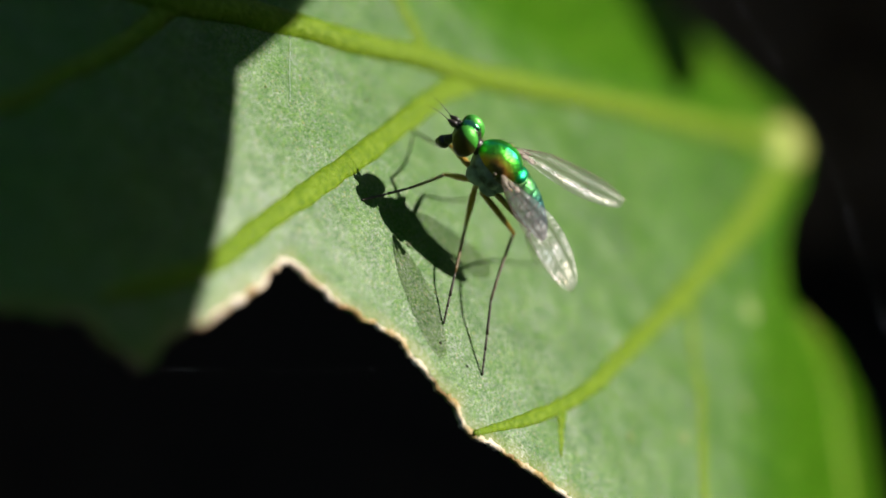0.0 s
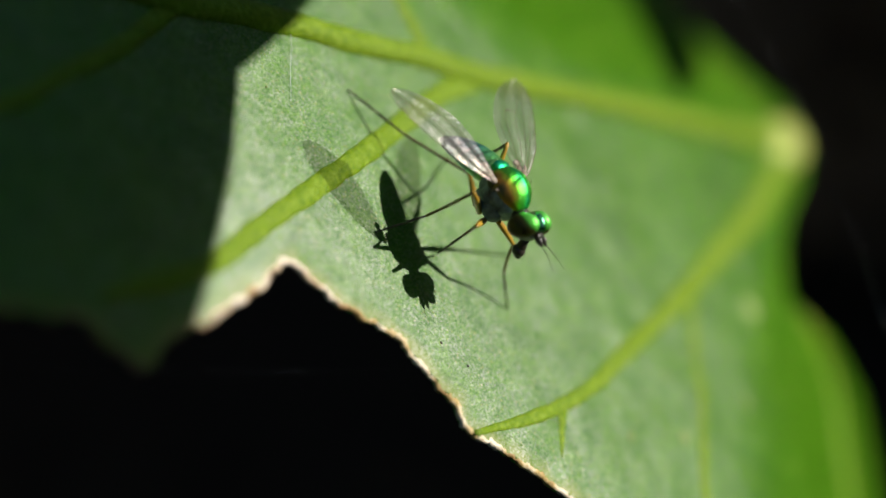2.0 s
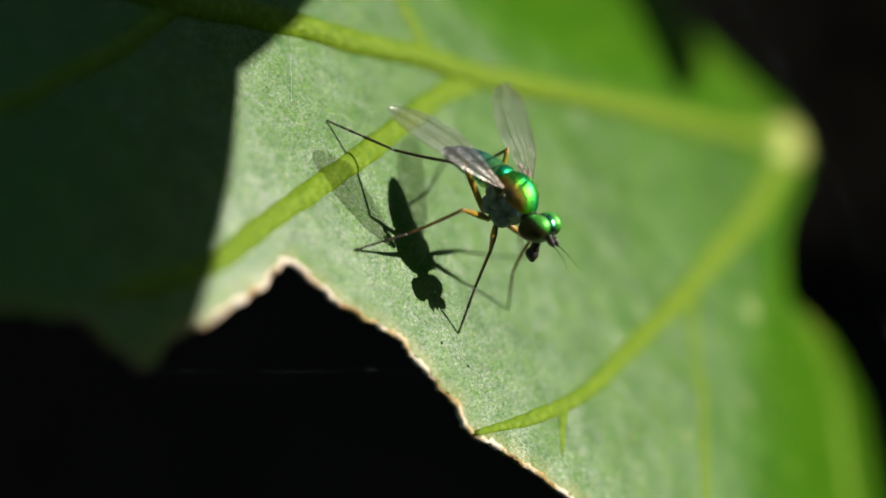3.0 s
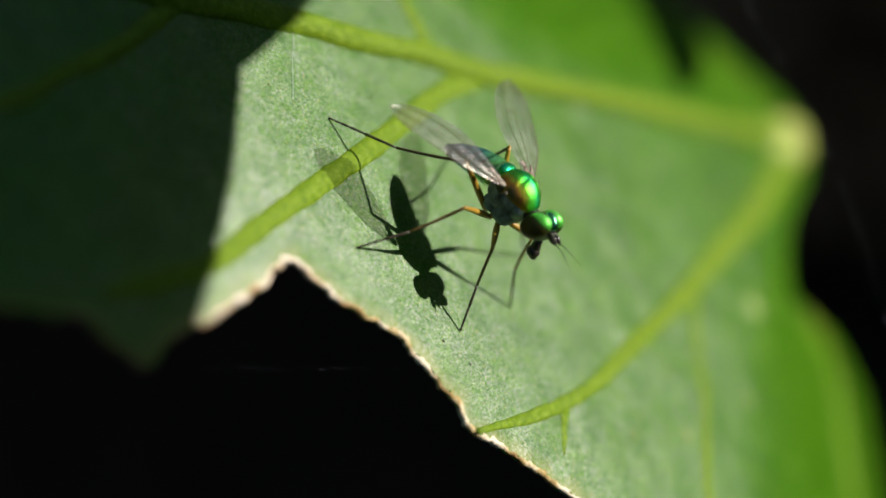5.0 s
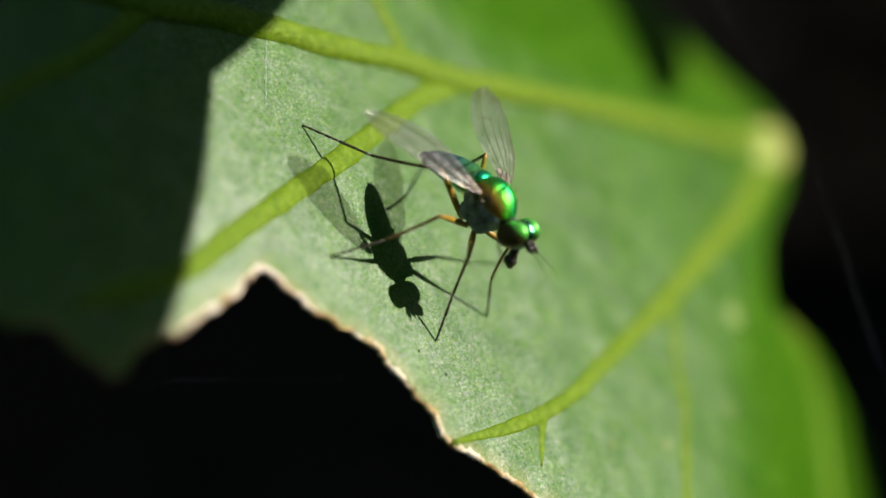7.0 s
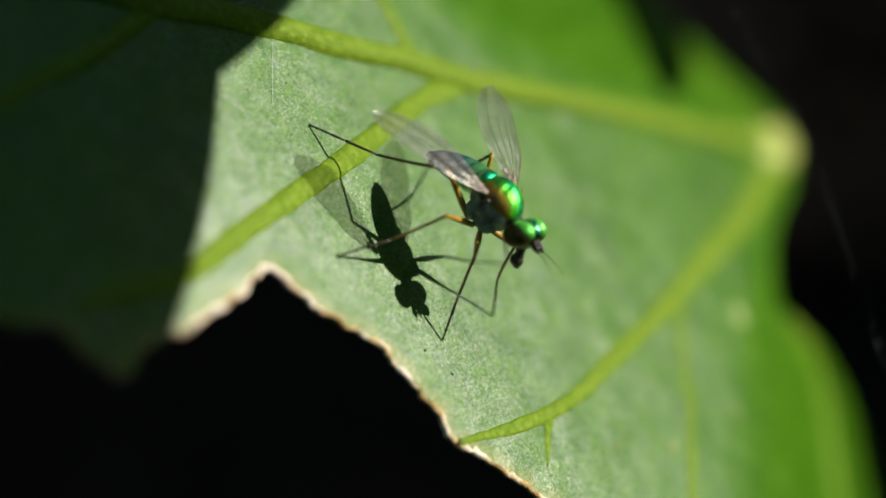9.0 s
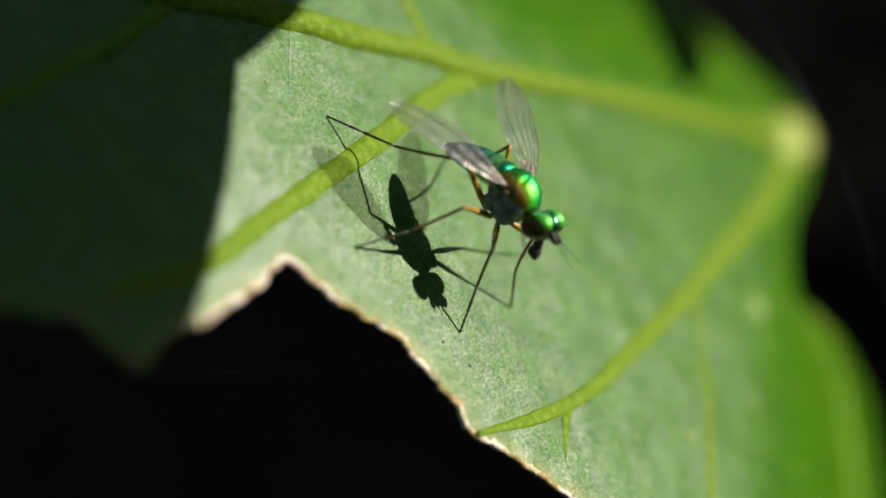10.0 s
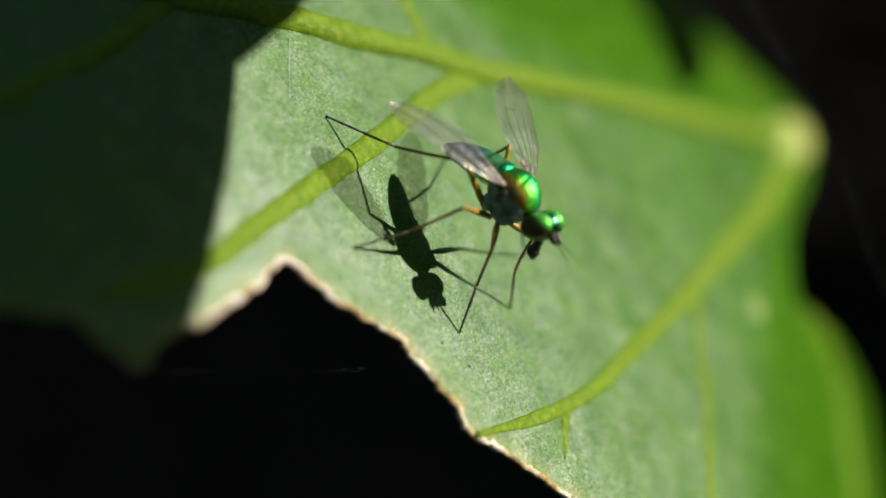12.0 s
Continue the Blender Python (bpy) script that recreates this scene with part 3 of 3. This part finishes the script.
# far one, added so its soft shadow dims the strip past the third vein
shade(on_leaf(37.3, -15.0), on_leaf(13.5, -29.6), 300, 13.0, 0.9, (0.22, 0.25, 0.83))


# ---- spider silk ----
def silk(pts, r, glint_bead, label, seed):
    rnd = random.Random(seed)
    bm = bmesh.new()
    line = spline(pts, 0.7)
    tube(bm, line, r, 5)
    # tiny balls shaped to stand in for glints along the thread
    for p in line:
        if rnd.random() < glint_bead:
            ball(bm, p, [rnd.uniform(0.015, 0.055), rnd.uniform(0.010, 0.020), rnd.uniform(0.010, 0.020)], None, 8, 5)
    ob = tagged(part("spider_thread", bm, M_SILK), label, "silk thread")
    ob.matrix_basis = LEAF
    return ob


silk([(14.2, 4.6, 9.6), (14.0, 2.2, 10.0), (13.9, -2.5, 9.9), (13.6, -6.5, 9.5), (12.6, -13.3, 8.1), (11.9, -18.7, 6.9), (9.6, -42.1, 1.2)], 0.0008, 0.26, "glinting spider silk thread strung past the leaf edge", 4)
silk([(-4.8, -3.5, -0.1), (-6.0, -2.1, -1.8), (-7.6, -0.8, -3.2), (-10.5, 1.6, -5.5), (-16.6, 5.3, -7.3), (-26, 8.5, -5.5), (-32, 9.5, -3.4)], 0.00025, 0.0, "fine spider silk thread under the chewed edge", 5)
silk([(-0.87, 10.15, 0.03), (-2.05, 8.98, 0.05), (-3.19, 7.74, 0.02)], 0.006, 0.0, "short white silk thread lying on the leaf", 6)


# ---- the fly: x forward, y to its left, z up, origin in the thorax ----
def build_fly():
    fly = tagged(new("fly"), "metallic green long-legged fly with clear wings standing on the leaf", "fly")

    bm = bmesh.new()

    def back_plate(c):
        """A dome with a cross furrow and faint lengthwise ridges."""
        rise = max(c.z, 0.0) * (1.0 + 0.08 * math.cos(c.x * 2))
        furrow = 0.055 * math.exp(-((c.x + 0.08 - 0.25 * c.y * c.y) / 0.09) ** 2) * min(1.0, abs(c.y) * 3)
        ridge = 0.020 * math.cos(c.y * 13) * (1 - c.x * c.x)
        return Vector((c.x, c.y * (1 - 0.12 * c.x), rise * (1 - furrow + ridge)))

    ball(bm, (0.05, 0, 0.16), (1.00, 0.80, 0.74), None, 72, 48, back_plate)
    part("thorax", bm, M_THORAX, fly, "shining green and copper back of the thorax")
    bm = bmesh.new()
    ball(bm, (0.02, 0, -0.26), (0.94, 0.745, 0.94), None, 32, 18, lambda c: Vector((c.x * (1 - 0.15 * max(0, -c.z)), c.y * (1 - 0.25 * max(0, -c.z)), c.z)))
    side = part("thorax_side", bm, M_PLEURA, fly, "dull blue-grey side of the thorax")
    for s in (1, -1):
        for (x, y, z), radii, turn in (((0.46, 0.30, -0.10), (0.42, 0.36, 0.42), 18), ((0.30, 0.34, -0.62), (0.46, 0.34, 0.50), -10), ((-0.16, 0.42, -0.26), (0.42, 0.36, 0.48), 8),
                                       ((-0.34, 0.30, -0.78), (0.40, 0.32, 0.40), 0), ((-0.60, 0.36, -0.22), (0.30, 0.30, 0.42), -12)):
            bm = bmesh.new()
            ball(bm, (x, y * s, z), radii, pose(0, 0, 0, 0, turn, 0), 18, 12, lambda c: Vector([math.copysign(abs(k) ** 0.80, k) for k in c]))
            part("side_plate", bm, M_PLEURA, side, "dull blue-grey plate of the thorax side")
        bm = bmesh.new()
        ball(bm, (-0.34, 0.70 * s, 0.16), (0.34, 0.13, 0.22), pose(0, 0, 0, 0, 12, 0), 16, 10)
        part("wing_root", bm, M_DARK, fly, "black patch under the wing base")
        bm = bmesh.new()
        ball(bm, (0.00, 0.80 * s, 0.24), (0.085, 0.06, 0.075), None, 12, 8)
        ball(bm, (-0.12, 0.80 * s, 0.10), (0.05, 0.05, 0.05), None, 10, 6)
        part("tegula", bm, M_WBASE, fly, "small pale scale at the wing base")
    bm = bmesh.new()
    ball(bm, (-0.86, 0, 0.02), (0.30, 0.50, 0.40), None, 18, 12)
    part("waist", bm, M_DARK, fly, "black waist behind the scutellum")
    bm = bmesh.new()
    ball(bm, (-0.90, 0, 0.34), (0.34, 0.44, 0.26), pose(0, 0, 0, 0, -14, 0), 20, 12)
    part("scutellum", bm, M_SCUT, fly, "teal green scutellum")

    # abdomen, six overlapping rings that droop slightly
    edges = [-0.70, -1.20, -1.69, -2.16, -2.60, -3.02, -3.40]
    
    def droop(x):
        return 0.24 * (x + 0.6) - 0.075 * (x + 0.6) ** 2

    radii = [0.58, 0.66, 0.66, 0.61, 0.52, 0.40, 0.17]
    for i in range(6):
        bm = bmesh.new()
        x0, x1 = edges[i] + 0.04, edges[i + 1]
        prof = [(x0, radii[i] * 0.95), (x0 - 0.06, radii[i] * 0.985), ((x0 + x1) / 2, (radii[i] + radii[i + 1]) / 2 * 1.01), (x1 + 0.05, radii[i + 1] * 1.015), (x1, radii[i + 1] * 1.0), (x1 - 0.02, radii[i + 1] * 0.6)]
        rings = []
        for x, r in prof:
            z0 = droop(x)
            rings.append([bm.verts.new((x, r * 0.92 * math.cos(a), z0 + r * math.sin(a))) for a in (2 * math.pi * k / 20 for k in range(20))])
        for a, b in zip(rings, rings[1:]):
            for k in range(20):
                bm.faces.new((a[k], a[(k + 1) % 20], b[(k + 1) % 20], b[k]))
        bm.faces.new(rings[0])
        bm.faces.new(rings[-1][::-1])
        part("abdomen_segment", bm, M_ABDOMEN, fly)

    # head
    bm = bmesh.new()
    tube(bm, [Vector((0.80, 0, 0.02)), Vector((1.1, 0, 0.08)), Vector((1.35, 0, 0.14))], 0.30, 12)
    part("neck", bm, M_DARK, fly)
    bm = bmesh.new()
    ball(bm, (0, 0, 0), (0.42, 0.54, 0.56), None, 24, 16)
    head = part("head", bm, M_DARK, fly)
    head.matrix_basis = pose(1.55 * MM, 0, 0.18 * MM, 0, 18, 0) @ Matrix.Scale(1.04, 4)
    for s in (1, -1):
        bm = bmesh.new()
        ball(bm, (0.03, 0.43 * s, 0.05), (0.46, 0.36, 0.61), pose(0, 0, 0, 16 * s, 8, 10 * s), 36, 24)
        part("eye", bm, M_EYE, head, "large metallic eye, coppery, with a green sun gleam painted on the crown")
    bm = bmesh.new()
    ball(bm, (0.08, 0, 0.46), (0.36, 0.20, 0.20), None, 18, 12, lambda c: Vector((c.x, c.y, c.z - 0.25 * c.y * c.y)))
    part("frons", bm, M_FRONS, head, "shining blue-green crown between the eyes")
    bm = bmesh.new()
    ball(bm, (0.44, 0, -0.14), (0.15, 0.24, 0.48), pose(0, 0, 0, 0, 10, 0), 18, 12)
    part("face", bm, M_FACE, head, "silvery grey face plate")
    for s in (1, -1):
        bm = bmesh.new()
        ball(bm, (0.53, 0.10 * s, 0.26), (0.14, 0.09, 0.12), None, 12, 8)
        ball(bm, (0.72, 0.12 * s, 0.30), (0.25, 0.11, 0.14), pose(0, 0, 0, 0, -15, 0), 12, 8, lambda c: Vector((c.x, c.y * (1 - 0.6 * max(0, c.x)), c.z * (1 - 0.6 * max(0, c.x)))))
        antenna = part("antenna", bm, M_DARK, head)
        bm = bmesh.new()
        tube(bm, spline([(0.90, 0.13 * s, 0.36), (1.35, 0.20 * s, 0.56), (1.95, 0.34 * s, 0.70)], 0.1), lambda t: 0.016 * (1 - 0.7 * t), 5)
        part("bristle", bm, M_DARK, antenna)
    bm = bmesh.new()
    tube(bm, spline([(0.06, 0, 0.12), (0.10, 0, -0.10), (0.18, 0, -0.26)], 0.06), lambda t: 0.15 + 0.05 * t, 12, Vector((0, 1, 0)))
    ball(bm, (0.20, 0, -0.42), (0.27, 0.25, 0.25), None, 20, 14)
    ball(bm, (0.30, 0, -0.56), (0.18, 0.16, 0.13), None, 14, 10)
    proboscis = part("proboscis", bm, M_DARK, fly, "black bulbous proboscis")
    proboscis.matrix_basis = pose(1.86 * MM, 0, -0.42 * MM)

    # bristles of the back and shoulders
    rnd = random.Random(11)
    for k in range(26):
        s = 1 if k % 2 else -1
        bm = bmesh.new()
        x = 0.80 - 0.065 * k
        y = s * (0.14 + 0.10 * (k % 5))
        base = Vector((x, y, 0.06 + 0.80 * math.sqrt(max(0.05, 1 - (x / 1.0) ** 2 - (y / 0.82) ** 2)) - 0.03))
        tube(bm, spline([base, base + Vector((-0.06, s * 0.03, 0.17)), base + Vector((-0.20, s * 0.06, 0.30 + rnd.uniform(-0.05, 0.05)))], 0.05), lambda t: 0.011 * (1 - 0.8 * t), 5)
        part("bristle", bm, M_DARK, fly)
    for k in range(5):
        for s in (1, -1):
            bm = bmesh.new()
            x = -0.9 - 0.5 * k
            base = Vector((x, s * 0.15, 0.44 - 0.06 * k + droop(x)))
            tube(bm, spline([base, base + Vector((-0.08, s * 0.04, 0.08)), base + Vector((-0.22, s * 0.06, 0.12))], 0.05), lambda t: 0.009 * (1 - 0.8 * t), 5)
            part("bristle", bm, M_DARK, fly)

    for s in (1, -1):
        bm = bmesh.new()
        tube(bm, [Vector((-0.62, 0.42 * s, 0.10)), Vector((-0.74, 0.56 * s, 0.08)), Vector((-0.82, 0.66 * s, 0.06))], 0.03, 8)
        ball(bm, (-0.87, 0.70 * s, 0.06), (0.11, 0.07, 0.07), None, 12, 8)
        part("haltere", bm, M_COXA, fly, "small pale yellow haltere")

    wings = {s: build_wing(fly, s) for s in (1, -1)}
    legs = {}
    for s in (1, -1):
        for kind in ("front", "mid", "hind"):
            legs[kind, s] = build_leg(fly, kind, s)
    return fly, proboscis, wings, legs


def build_wing(fly, s):
    """A wing along -x from its hinge; its leading edge is away from the body."""
    length = 5.05

    def lead(t):
        return (0.10 + 0.50 * min(1.0, t / 0.30) ** 0.7) * (1 - max(0.0, (t - 0.62) / 0.38) ** 2.4) ** 0.6

    def trail(t):
        return -(0.08 + 1.03 * math.sin(math.pi * min(0.5, 0.02 + t * 0.85))) * (1 - max(0.0, (t - 0.45) / 0.55) ** 2.3) ** 0.55

    def spot(t, v):
        y = trail(t) + (lead(t) - trail(t)) * v
        return Vector((-length * t, s * y, 0.10 * math.sin(math.pi * t) + 0.05 * math.sin(v * math.pi) + 0.025 * math.sin(v * 15 + t * 4) - 0.10 * t * t))

    bm = bmesh.new()
    nu, nv = 36, 14
    grid = [[bm.verts.new(spot(i / nu, j / nv)) for j in range(nv + 1)] for i in range(nu + 1)]
    for i in range(nu):
        for j in range(nv):
            bm.faces.new((grid[i][j], grid[i + 1][j], grid[i + 1][j + 1], grid[i][j + 1]))
    wing = part("wing", bm, M_WING, fly, "clear iridescent wing with thin brown veins")
    courses = (
        (lambda t: 1.0, 0.0, 0.92, 0.026), (lambda t: 0.90 + 0.08 * t, 0.04, 0.55, 0.013), (lambda t: 0.80 + 0.12 * t, 0.04, 0.86, 0.013),
        (lambda t: 0.70 + 0.04 * t, 0.05, 0.97, 0.013), (lambda t: 0.55 - 0.02 * t + (0.22 * max(0, t - 0.6) / 0.4), 0.06, 0.99, 0.012),
        (lambda t: 0.38 - 0.16 * t, 0.08, 0.88, 0.011), (lambda t: 0.30 - 0.30 * t, 0.08, 0.5, 0.010))
    for f, a, b, r in courses:
        vb = bmesh.new()
        tube(vb, [spot(a + (b - a) * k / 24, f(a + (b - a) * k / 24)) + Vector((0, 0, 0.004)) for k in range(25)], lambda t: 0.72 * r * (1 - 0.5 * t), 6)
        part("vein", vb, M_WVEIN, wing)
    vb = bmesh.new()
    tube(vb, [spot(0.62, 0.27 + 0.27 * k / 6) + Vector((0, 0, 0.004)) for k in range(7)], 0.012, 6)
    part("vein", vb, M_WVEIN, wing)
    hb = bmesh.new()
    ball(hb, (-0.12, 0.02 * s, 0.02), (0.24, 0.15, 0.08), None, 14, 8)
    ball(hb, (-0.36, -0.12 * s, 0.03), (0.20, 0.14, 0.06), None, 12, 8)
    ball(hb, (-0.42, 0.10 * s, 0.04), (0.20, 0.06, 0.05), None, 12, 8)
    ball(hb, (-0.62, -0.22 * s, 0.04), (0.16, 0.16, 0.04), None, 12, 8)
    part("hinge", hb, M_WBASE, wing, "pale brownish pink wing base")
    return wing


# hip (x, side, z), femur, tibia and tarsus lengths
LEGS = {"front": ((0.36, 0.28, -1.21), 1.40, 1.75, 1.90), "mid": ((0.0, 0.36, -1.28), 1.90, 2.20, 2.05), "hind": ((-0.36, 0.30, -1.30), 2.40, 2.95, 2.90)}


def lower_bend(tibia, tarsus):
    """The tibia and the tarsus make a slight angle: where the ankle lies over the straight line, and that line's length."""
    chord = (tibia + tarsus) * 0.988
    along = (tibia ** 2 - tarsus ** 2 + chord ** 2) / (2 * chord)
    return along, math.sqrt(max(0.0, tibia ** 2 - along ** 2)), chord


def build_leg(fly, kind, s):
    hip, femur, tibia, tarsus = LEGS[kind]
    hip = Vector((hip[0], hip[1] * s, hip[2]))
    bm = bmesh.new()
    tube(bm, spline([(hip.x + 0.06, hip.y * 0.9, -0.75), (hip.x + 0.05, hip.y * 1.05, -1.0), tuple(hip)], 0.08), lambda t: 0.17 - 0.07 * t, 12, Vector((0, 1, 0)))
    ball(bm, hip, (0.105, 0.10, 0.10), None, 12, 8)
    part(kind + "_coxa", bm, M_COXA, fly)
    bm = bmesh.new()
    tube(bm, [Vector((femur * k / 14, 0, 0.03 * math.sin(math.pi * k / 14))) for k in range(15)], lambda t: 0.080 + 0.062 * math.sin(math.pi * min(1, t * 1.05 + 0.05)) * (1 - 0.5 * t), 12)
    ball(bm, (femur, 0, 0), (0.075, 0.07, 0.07), None, 12, 8)
    thigh = part(kind + "_femur", bm, M_FEMUR, fly, "amber yellow femur")
    along, rise, chord = lower_bend(tibia, tarsus)
    ankle = Vector((along, 0, -rise))
    bm = bmesh.new()
    tube(bm, [ankle * (k / 12) + Vector((0, 0, -0.05 * math.sin(math.pi * k / 12))) for k in range(13)], lambda t: 0.066 - 0.012 * t, 10)
    rnd = random.Random(len(kind) + s)
    shin = part(kind + "_tibia", bm, M_SHIN if kind == "hind" else M_TIBIA, fly, "thin blackish brown tibia" if kind == "hind" else "thin brown tibia")
    for k in range(5):
        sb = bmesh.new()
        p = ankle * (0.15 + 0.17 * k)
        tube(sb, [p, p + Vector((0.10, 0.09 * rnd.choice((-1, 1)), 0.05))], lambda t: 0.010 * (1 - 0.7 * t), 5)
        part("spine", sb, M_DARK, shin)
    foot = Vector((chord, 0, 0))
    at = 0.0
    for share in (0.46, 0.21, 0.14, 0.10, 0.09):
        tb = bmesh.new()
        a, b = ankle.lerp(foot, at), ankle.lerp(foot, at + share)
        tube(tb, [a.lerp(b, k / 5) for k in range(6)], lambda t, at=at: (0.054 - 0.014 * at) * (0.82 + 0.30 * t), 8)
        part("tarsus_segment", tb, M_TARSUS, shin)
        at += share
    return thigh, shin


def axis_pose(origin, x_axis, z_hint):
    x = x_axis.normalized()
    y = z_hint.cross(x).normalized()
    z = x.cross(y)
    m = Matrix((x, y, z)).transposed().to_4x4()
    m.translation = origin * MM
    return m


def leg_poses(kind, s, foot, pole):
    """Femur and tibia poses in the fly's space for a foot there; pole: the way the knee points."""
    hip, femur, tibia, tarsus = LEGS[kind]
    hip = Vector((hip[0], hip[1] * s, hip[2]))
    _, _, lower = lower_bend(tibia, tarsus)
    d = foot - hip
    reach = min(max(d.length, abs(lower - femur) + 0.05), (femur + lower) * 0.998)
    d = d.normalized()
    a = (femur ** 2 - lower ** 2 + reach ** 2) / (2 * reach)
    h = math.sqrt(max(0.0, femur ** 2 - a ** 2))
    side = (pole - d * pole.dot(d)).normalized()
    knee = hip + d * a + side * h
    end = hip + d * reach
    return axis_pose(hip, knee - hip, side), axis_pose(knee, end - knee, side)


fly, proboscis, wings, legs = build_fly()

# Stances in the leaf's space (mm): body x, y, z, heading, pitch, roll; six feet; knee ways in the fly's space; wings (spread, raise, roll)
SIX_LEGS = [("front", 1), ("mid", 1), ("hind", 1), ("front", -1), ("mid", -1), ("hind", -1)]
STANCE = {
    "A": dict(body=(0.08, 1.55, 4.13, 108.8, -7.9, -5.2),
              feet=[(-2.74, 3.19, 0), (-2.64, -2.38, 0), (-2.35, -4.81, 0), (2.7, 4.6, 0), (3.9, 1.0, 0), (5.3, -2.8, 0)],
              knees=[(0.16, -0.8, -0.57), (-0.22, -0.65, -0.72), (-0.66, -0.74, -0.16), (0.85, 0.16, 0.51), (0.0, -0.6, 0.8), (-0.6, 0.5, 0.4)],
              wings=[(33.5, 4.5, -5), (20.8, 3.3, -5)]),
    "M": dict(body=(-0.44, 1.32, 4.23, 181.6, -8.9, 14.3),
              feet=[(-2.91, -1.89, 0), (-0.62, -3.79, 0), (5.62, -3.45, 0), (-1.57, 4.81, 0), (1.01, 6.39, 0), (5.0, 5.5, 0)],
              knees=[(0.46, 0.54, 0.71), (-0.98, 0.05, -0.19), (-0.64, 0.16, 0.75), (-0.45, -0.47, 0.76), (-0.82, -0.05, 0.57), (-0.6, -0.4, 0.7)],
              wings=[(36.7, -6.8, -23.5), (31.4, 2.7, -15)]),
    "B1": dict(body=(-0.59, 0.52, 4.19, 253.9, 7.3, 3.6),
               feet=[(1.43, -3.37, 0), (4.5, -2.0, 0), (3.8, 3.1, 0), (-0.73, -0.03, 0.1), (-3.2, 1.9, 0), (0.37, 7.25, 0)],
               knees=[(0.6, 0.35, 0.6), (0.0, 0.6, 0.8), (-0.49, 0.13, 0.86), (0.3, -0.95, -0.04), (0.0, -0.5, 0.8), (-0.09, 0.99, -0.1)],
               wings=[(31, 4.3, 19), (30, -1, -5)]),
    "B2": dict(body=(-0.30, 0.25, 4.15, 257.0, 11.7, 3.9),
               feet=[(1.43, -3.37, 0), (4.5, -2.1, 0), (3.8, 3.1, 0), (-2.23, -2.96, 0), (-4.77, 1.74, 0), (-1.90, 6.52, 0)],
               knees=[(0.4, 0.6, 0.6), (0.0, 0.6, 0.8), (-0.47, 0.02, 0.88), (0.42, -0.74, 0.53), (0.0, -0.5, 0.8), (-0.03, -0.38, 0.92)],
               wings=[(29.2, 4.6, 6), (30.6, -2.0, -3)]),
}


def stance_at(a, b, f, lift):
    """A stance between two, with the feet that step lifted on the way."""
    sa, sb = STANCE[a], STANCE[b]
    body = [p + (q - p) * f for p, q in zip(sa["body"], sb["body"])]
    feet = []
    for p, q in zip(sa["feet"], sb["feet"]):
        x, y = p[0] + (q[0] - p[0]) * f, p[1] + (q[1] - p[1]) * f
        far = math.hypot(q[0] - p[0], q[1] - p[1])
        z = p[2] + (q[2] - p[2]) * f
        feet.append(on_leaf(x, y, 0.03 + z + min(1.0, far) * lift * math.sin(math.pi * f)))
    wing = [[p + (q - p) * f for p, q in zip(u, v)] for u, v in zip(sa["wings"], sb["wings"])]
    knees = [Vector(p).lerp(Vector(q), f) for p, q in zip(sa["knees"], sb["knees"])]
    return body, feet, knees, wing


TIMES = [(0.0, "A", "A", 0.0), (0.8, "A", "M", 0.0), (0.8334, "A", "M", 0.33), (0.8667, "A", "M", 0.67), (0.9, "A", "M", 1.0), (1.0, "M", "B1", 0.0), (1.0334, "M", "B1", 0.33),
         (1.0667, "M", "B1", 0.67), (1.1, "M", "B1", 1.0), (2.1, "B1", "B2", 0.0), (2.1334, "B1", "B2", 0.33), (2.1667, "B1", "B2", 0.67), (2.2, "B1", "B2", 1.0), (12.0, "B2", "B2", 0.0)]


def motions():
    rows = {"fly": []}
    for t, a, b, f in TIMES:
        (x, y, z, heading, pitch, roll), feet, knees, wing = stance_at(a, b, f, 1.2)
        body = Matrix.Translation((x * MM, y * MM, z * MM)) @ pose(0, 0, 0, 0, 0, heading) @ pose(0, 0, 0, roll, -pitch, 0)
        rows["fly"].append((t, LEAF @ body))
        back = body.inverted()
        for (kind, s), foot, knee in zip(SIX_LEGS, feet, knees):
            thigh, shin = leg_poses(kind, s, back @ (foot * MM) * 1000, knee)
            rows.setdefault(("femur", kind, s), []).append((t, thigh))
            rows.setdefault(("tibia", kind, s), []).append((t, shin))
        for s, (spread, lift, twist) in zip((1, -1), wing):
            m = Matrix.Translation((-0.31 * MM, 0.84 * s * MM, 0.41 * MM)) @ pose(0, 0, 0, 0, 0, -spread * s) @ pose(0, 0, 0, 0, lift, 0) @ pose(0, 0, 0, twist * s, 0, 0)
            rows.setdefault(("wing", s), []).append((t, m))
    walk(fly, rows["fly"])
    for s in (1, -1):
        walk(wings[s], rows["wing", s])
    for kind, s in SIX_LEGS:
        thigh, shin = legs[kind, s]
        walk(thigh, rows["femur", kind, s])
        walk(shin, rows["tibia", kind, s])
    rest = Matrix.Translation((1.86 * MM, 0, -0.42 * MM))
    walk(proboscis, [(t, rest @ pose(0, 0, 0, 0, a, 0)) for t, a in ((0.0, 0), (0.6, 5), (0.9, 0), (1.5, 4), (3.0, -3), (5.5, 2), (8.5, -4), (9.5, 0), (10.5, -3), (12.0, 5))])


motions()
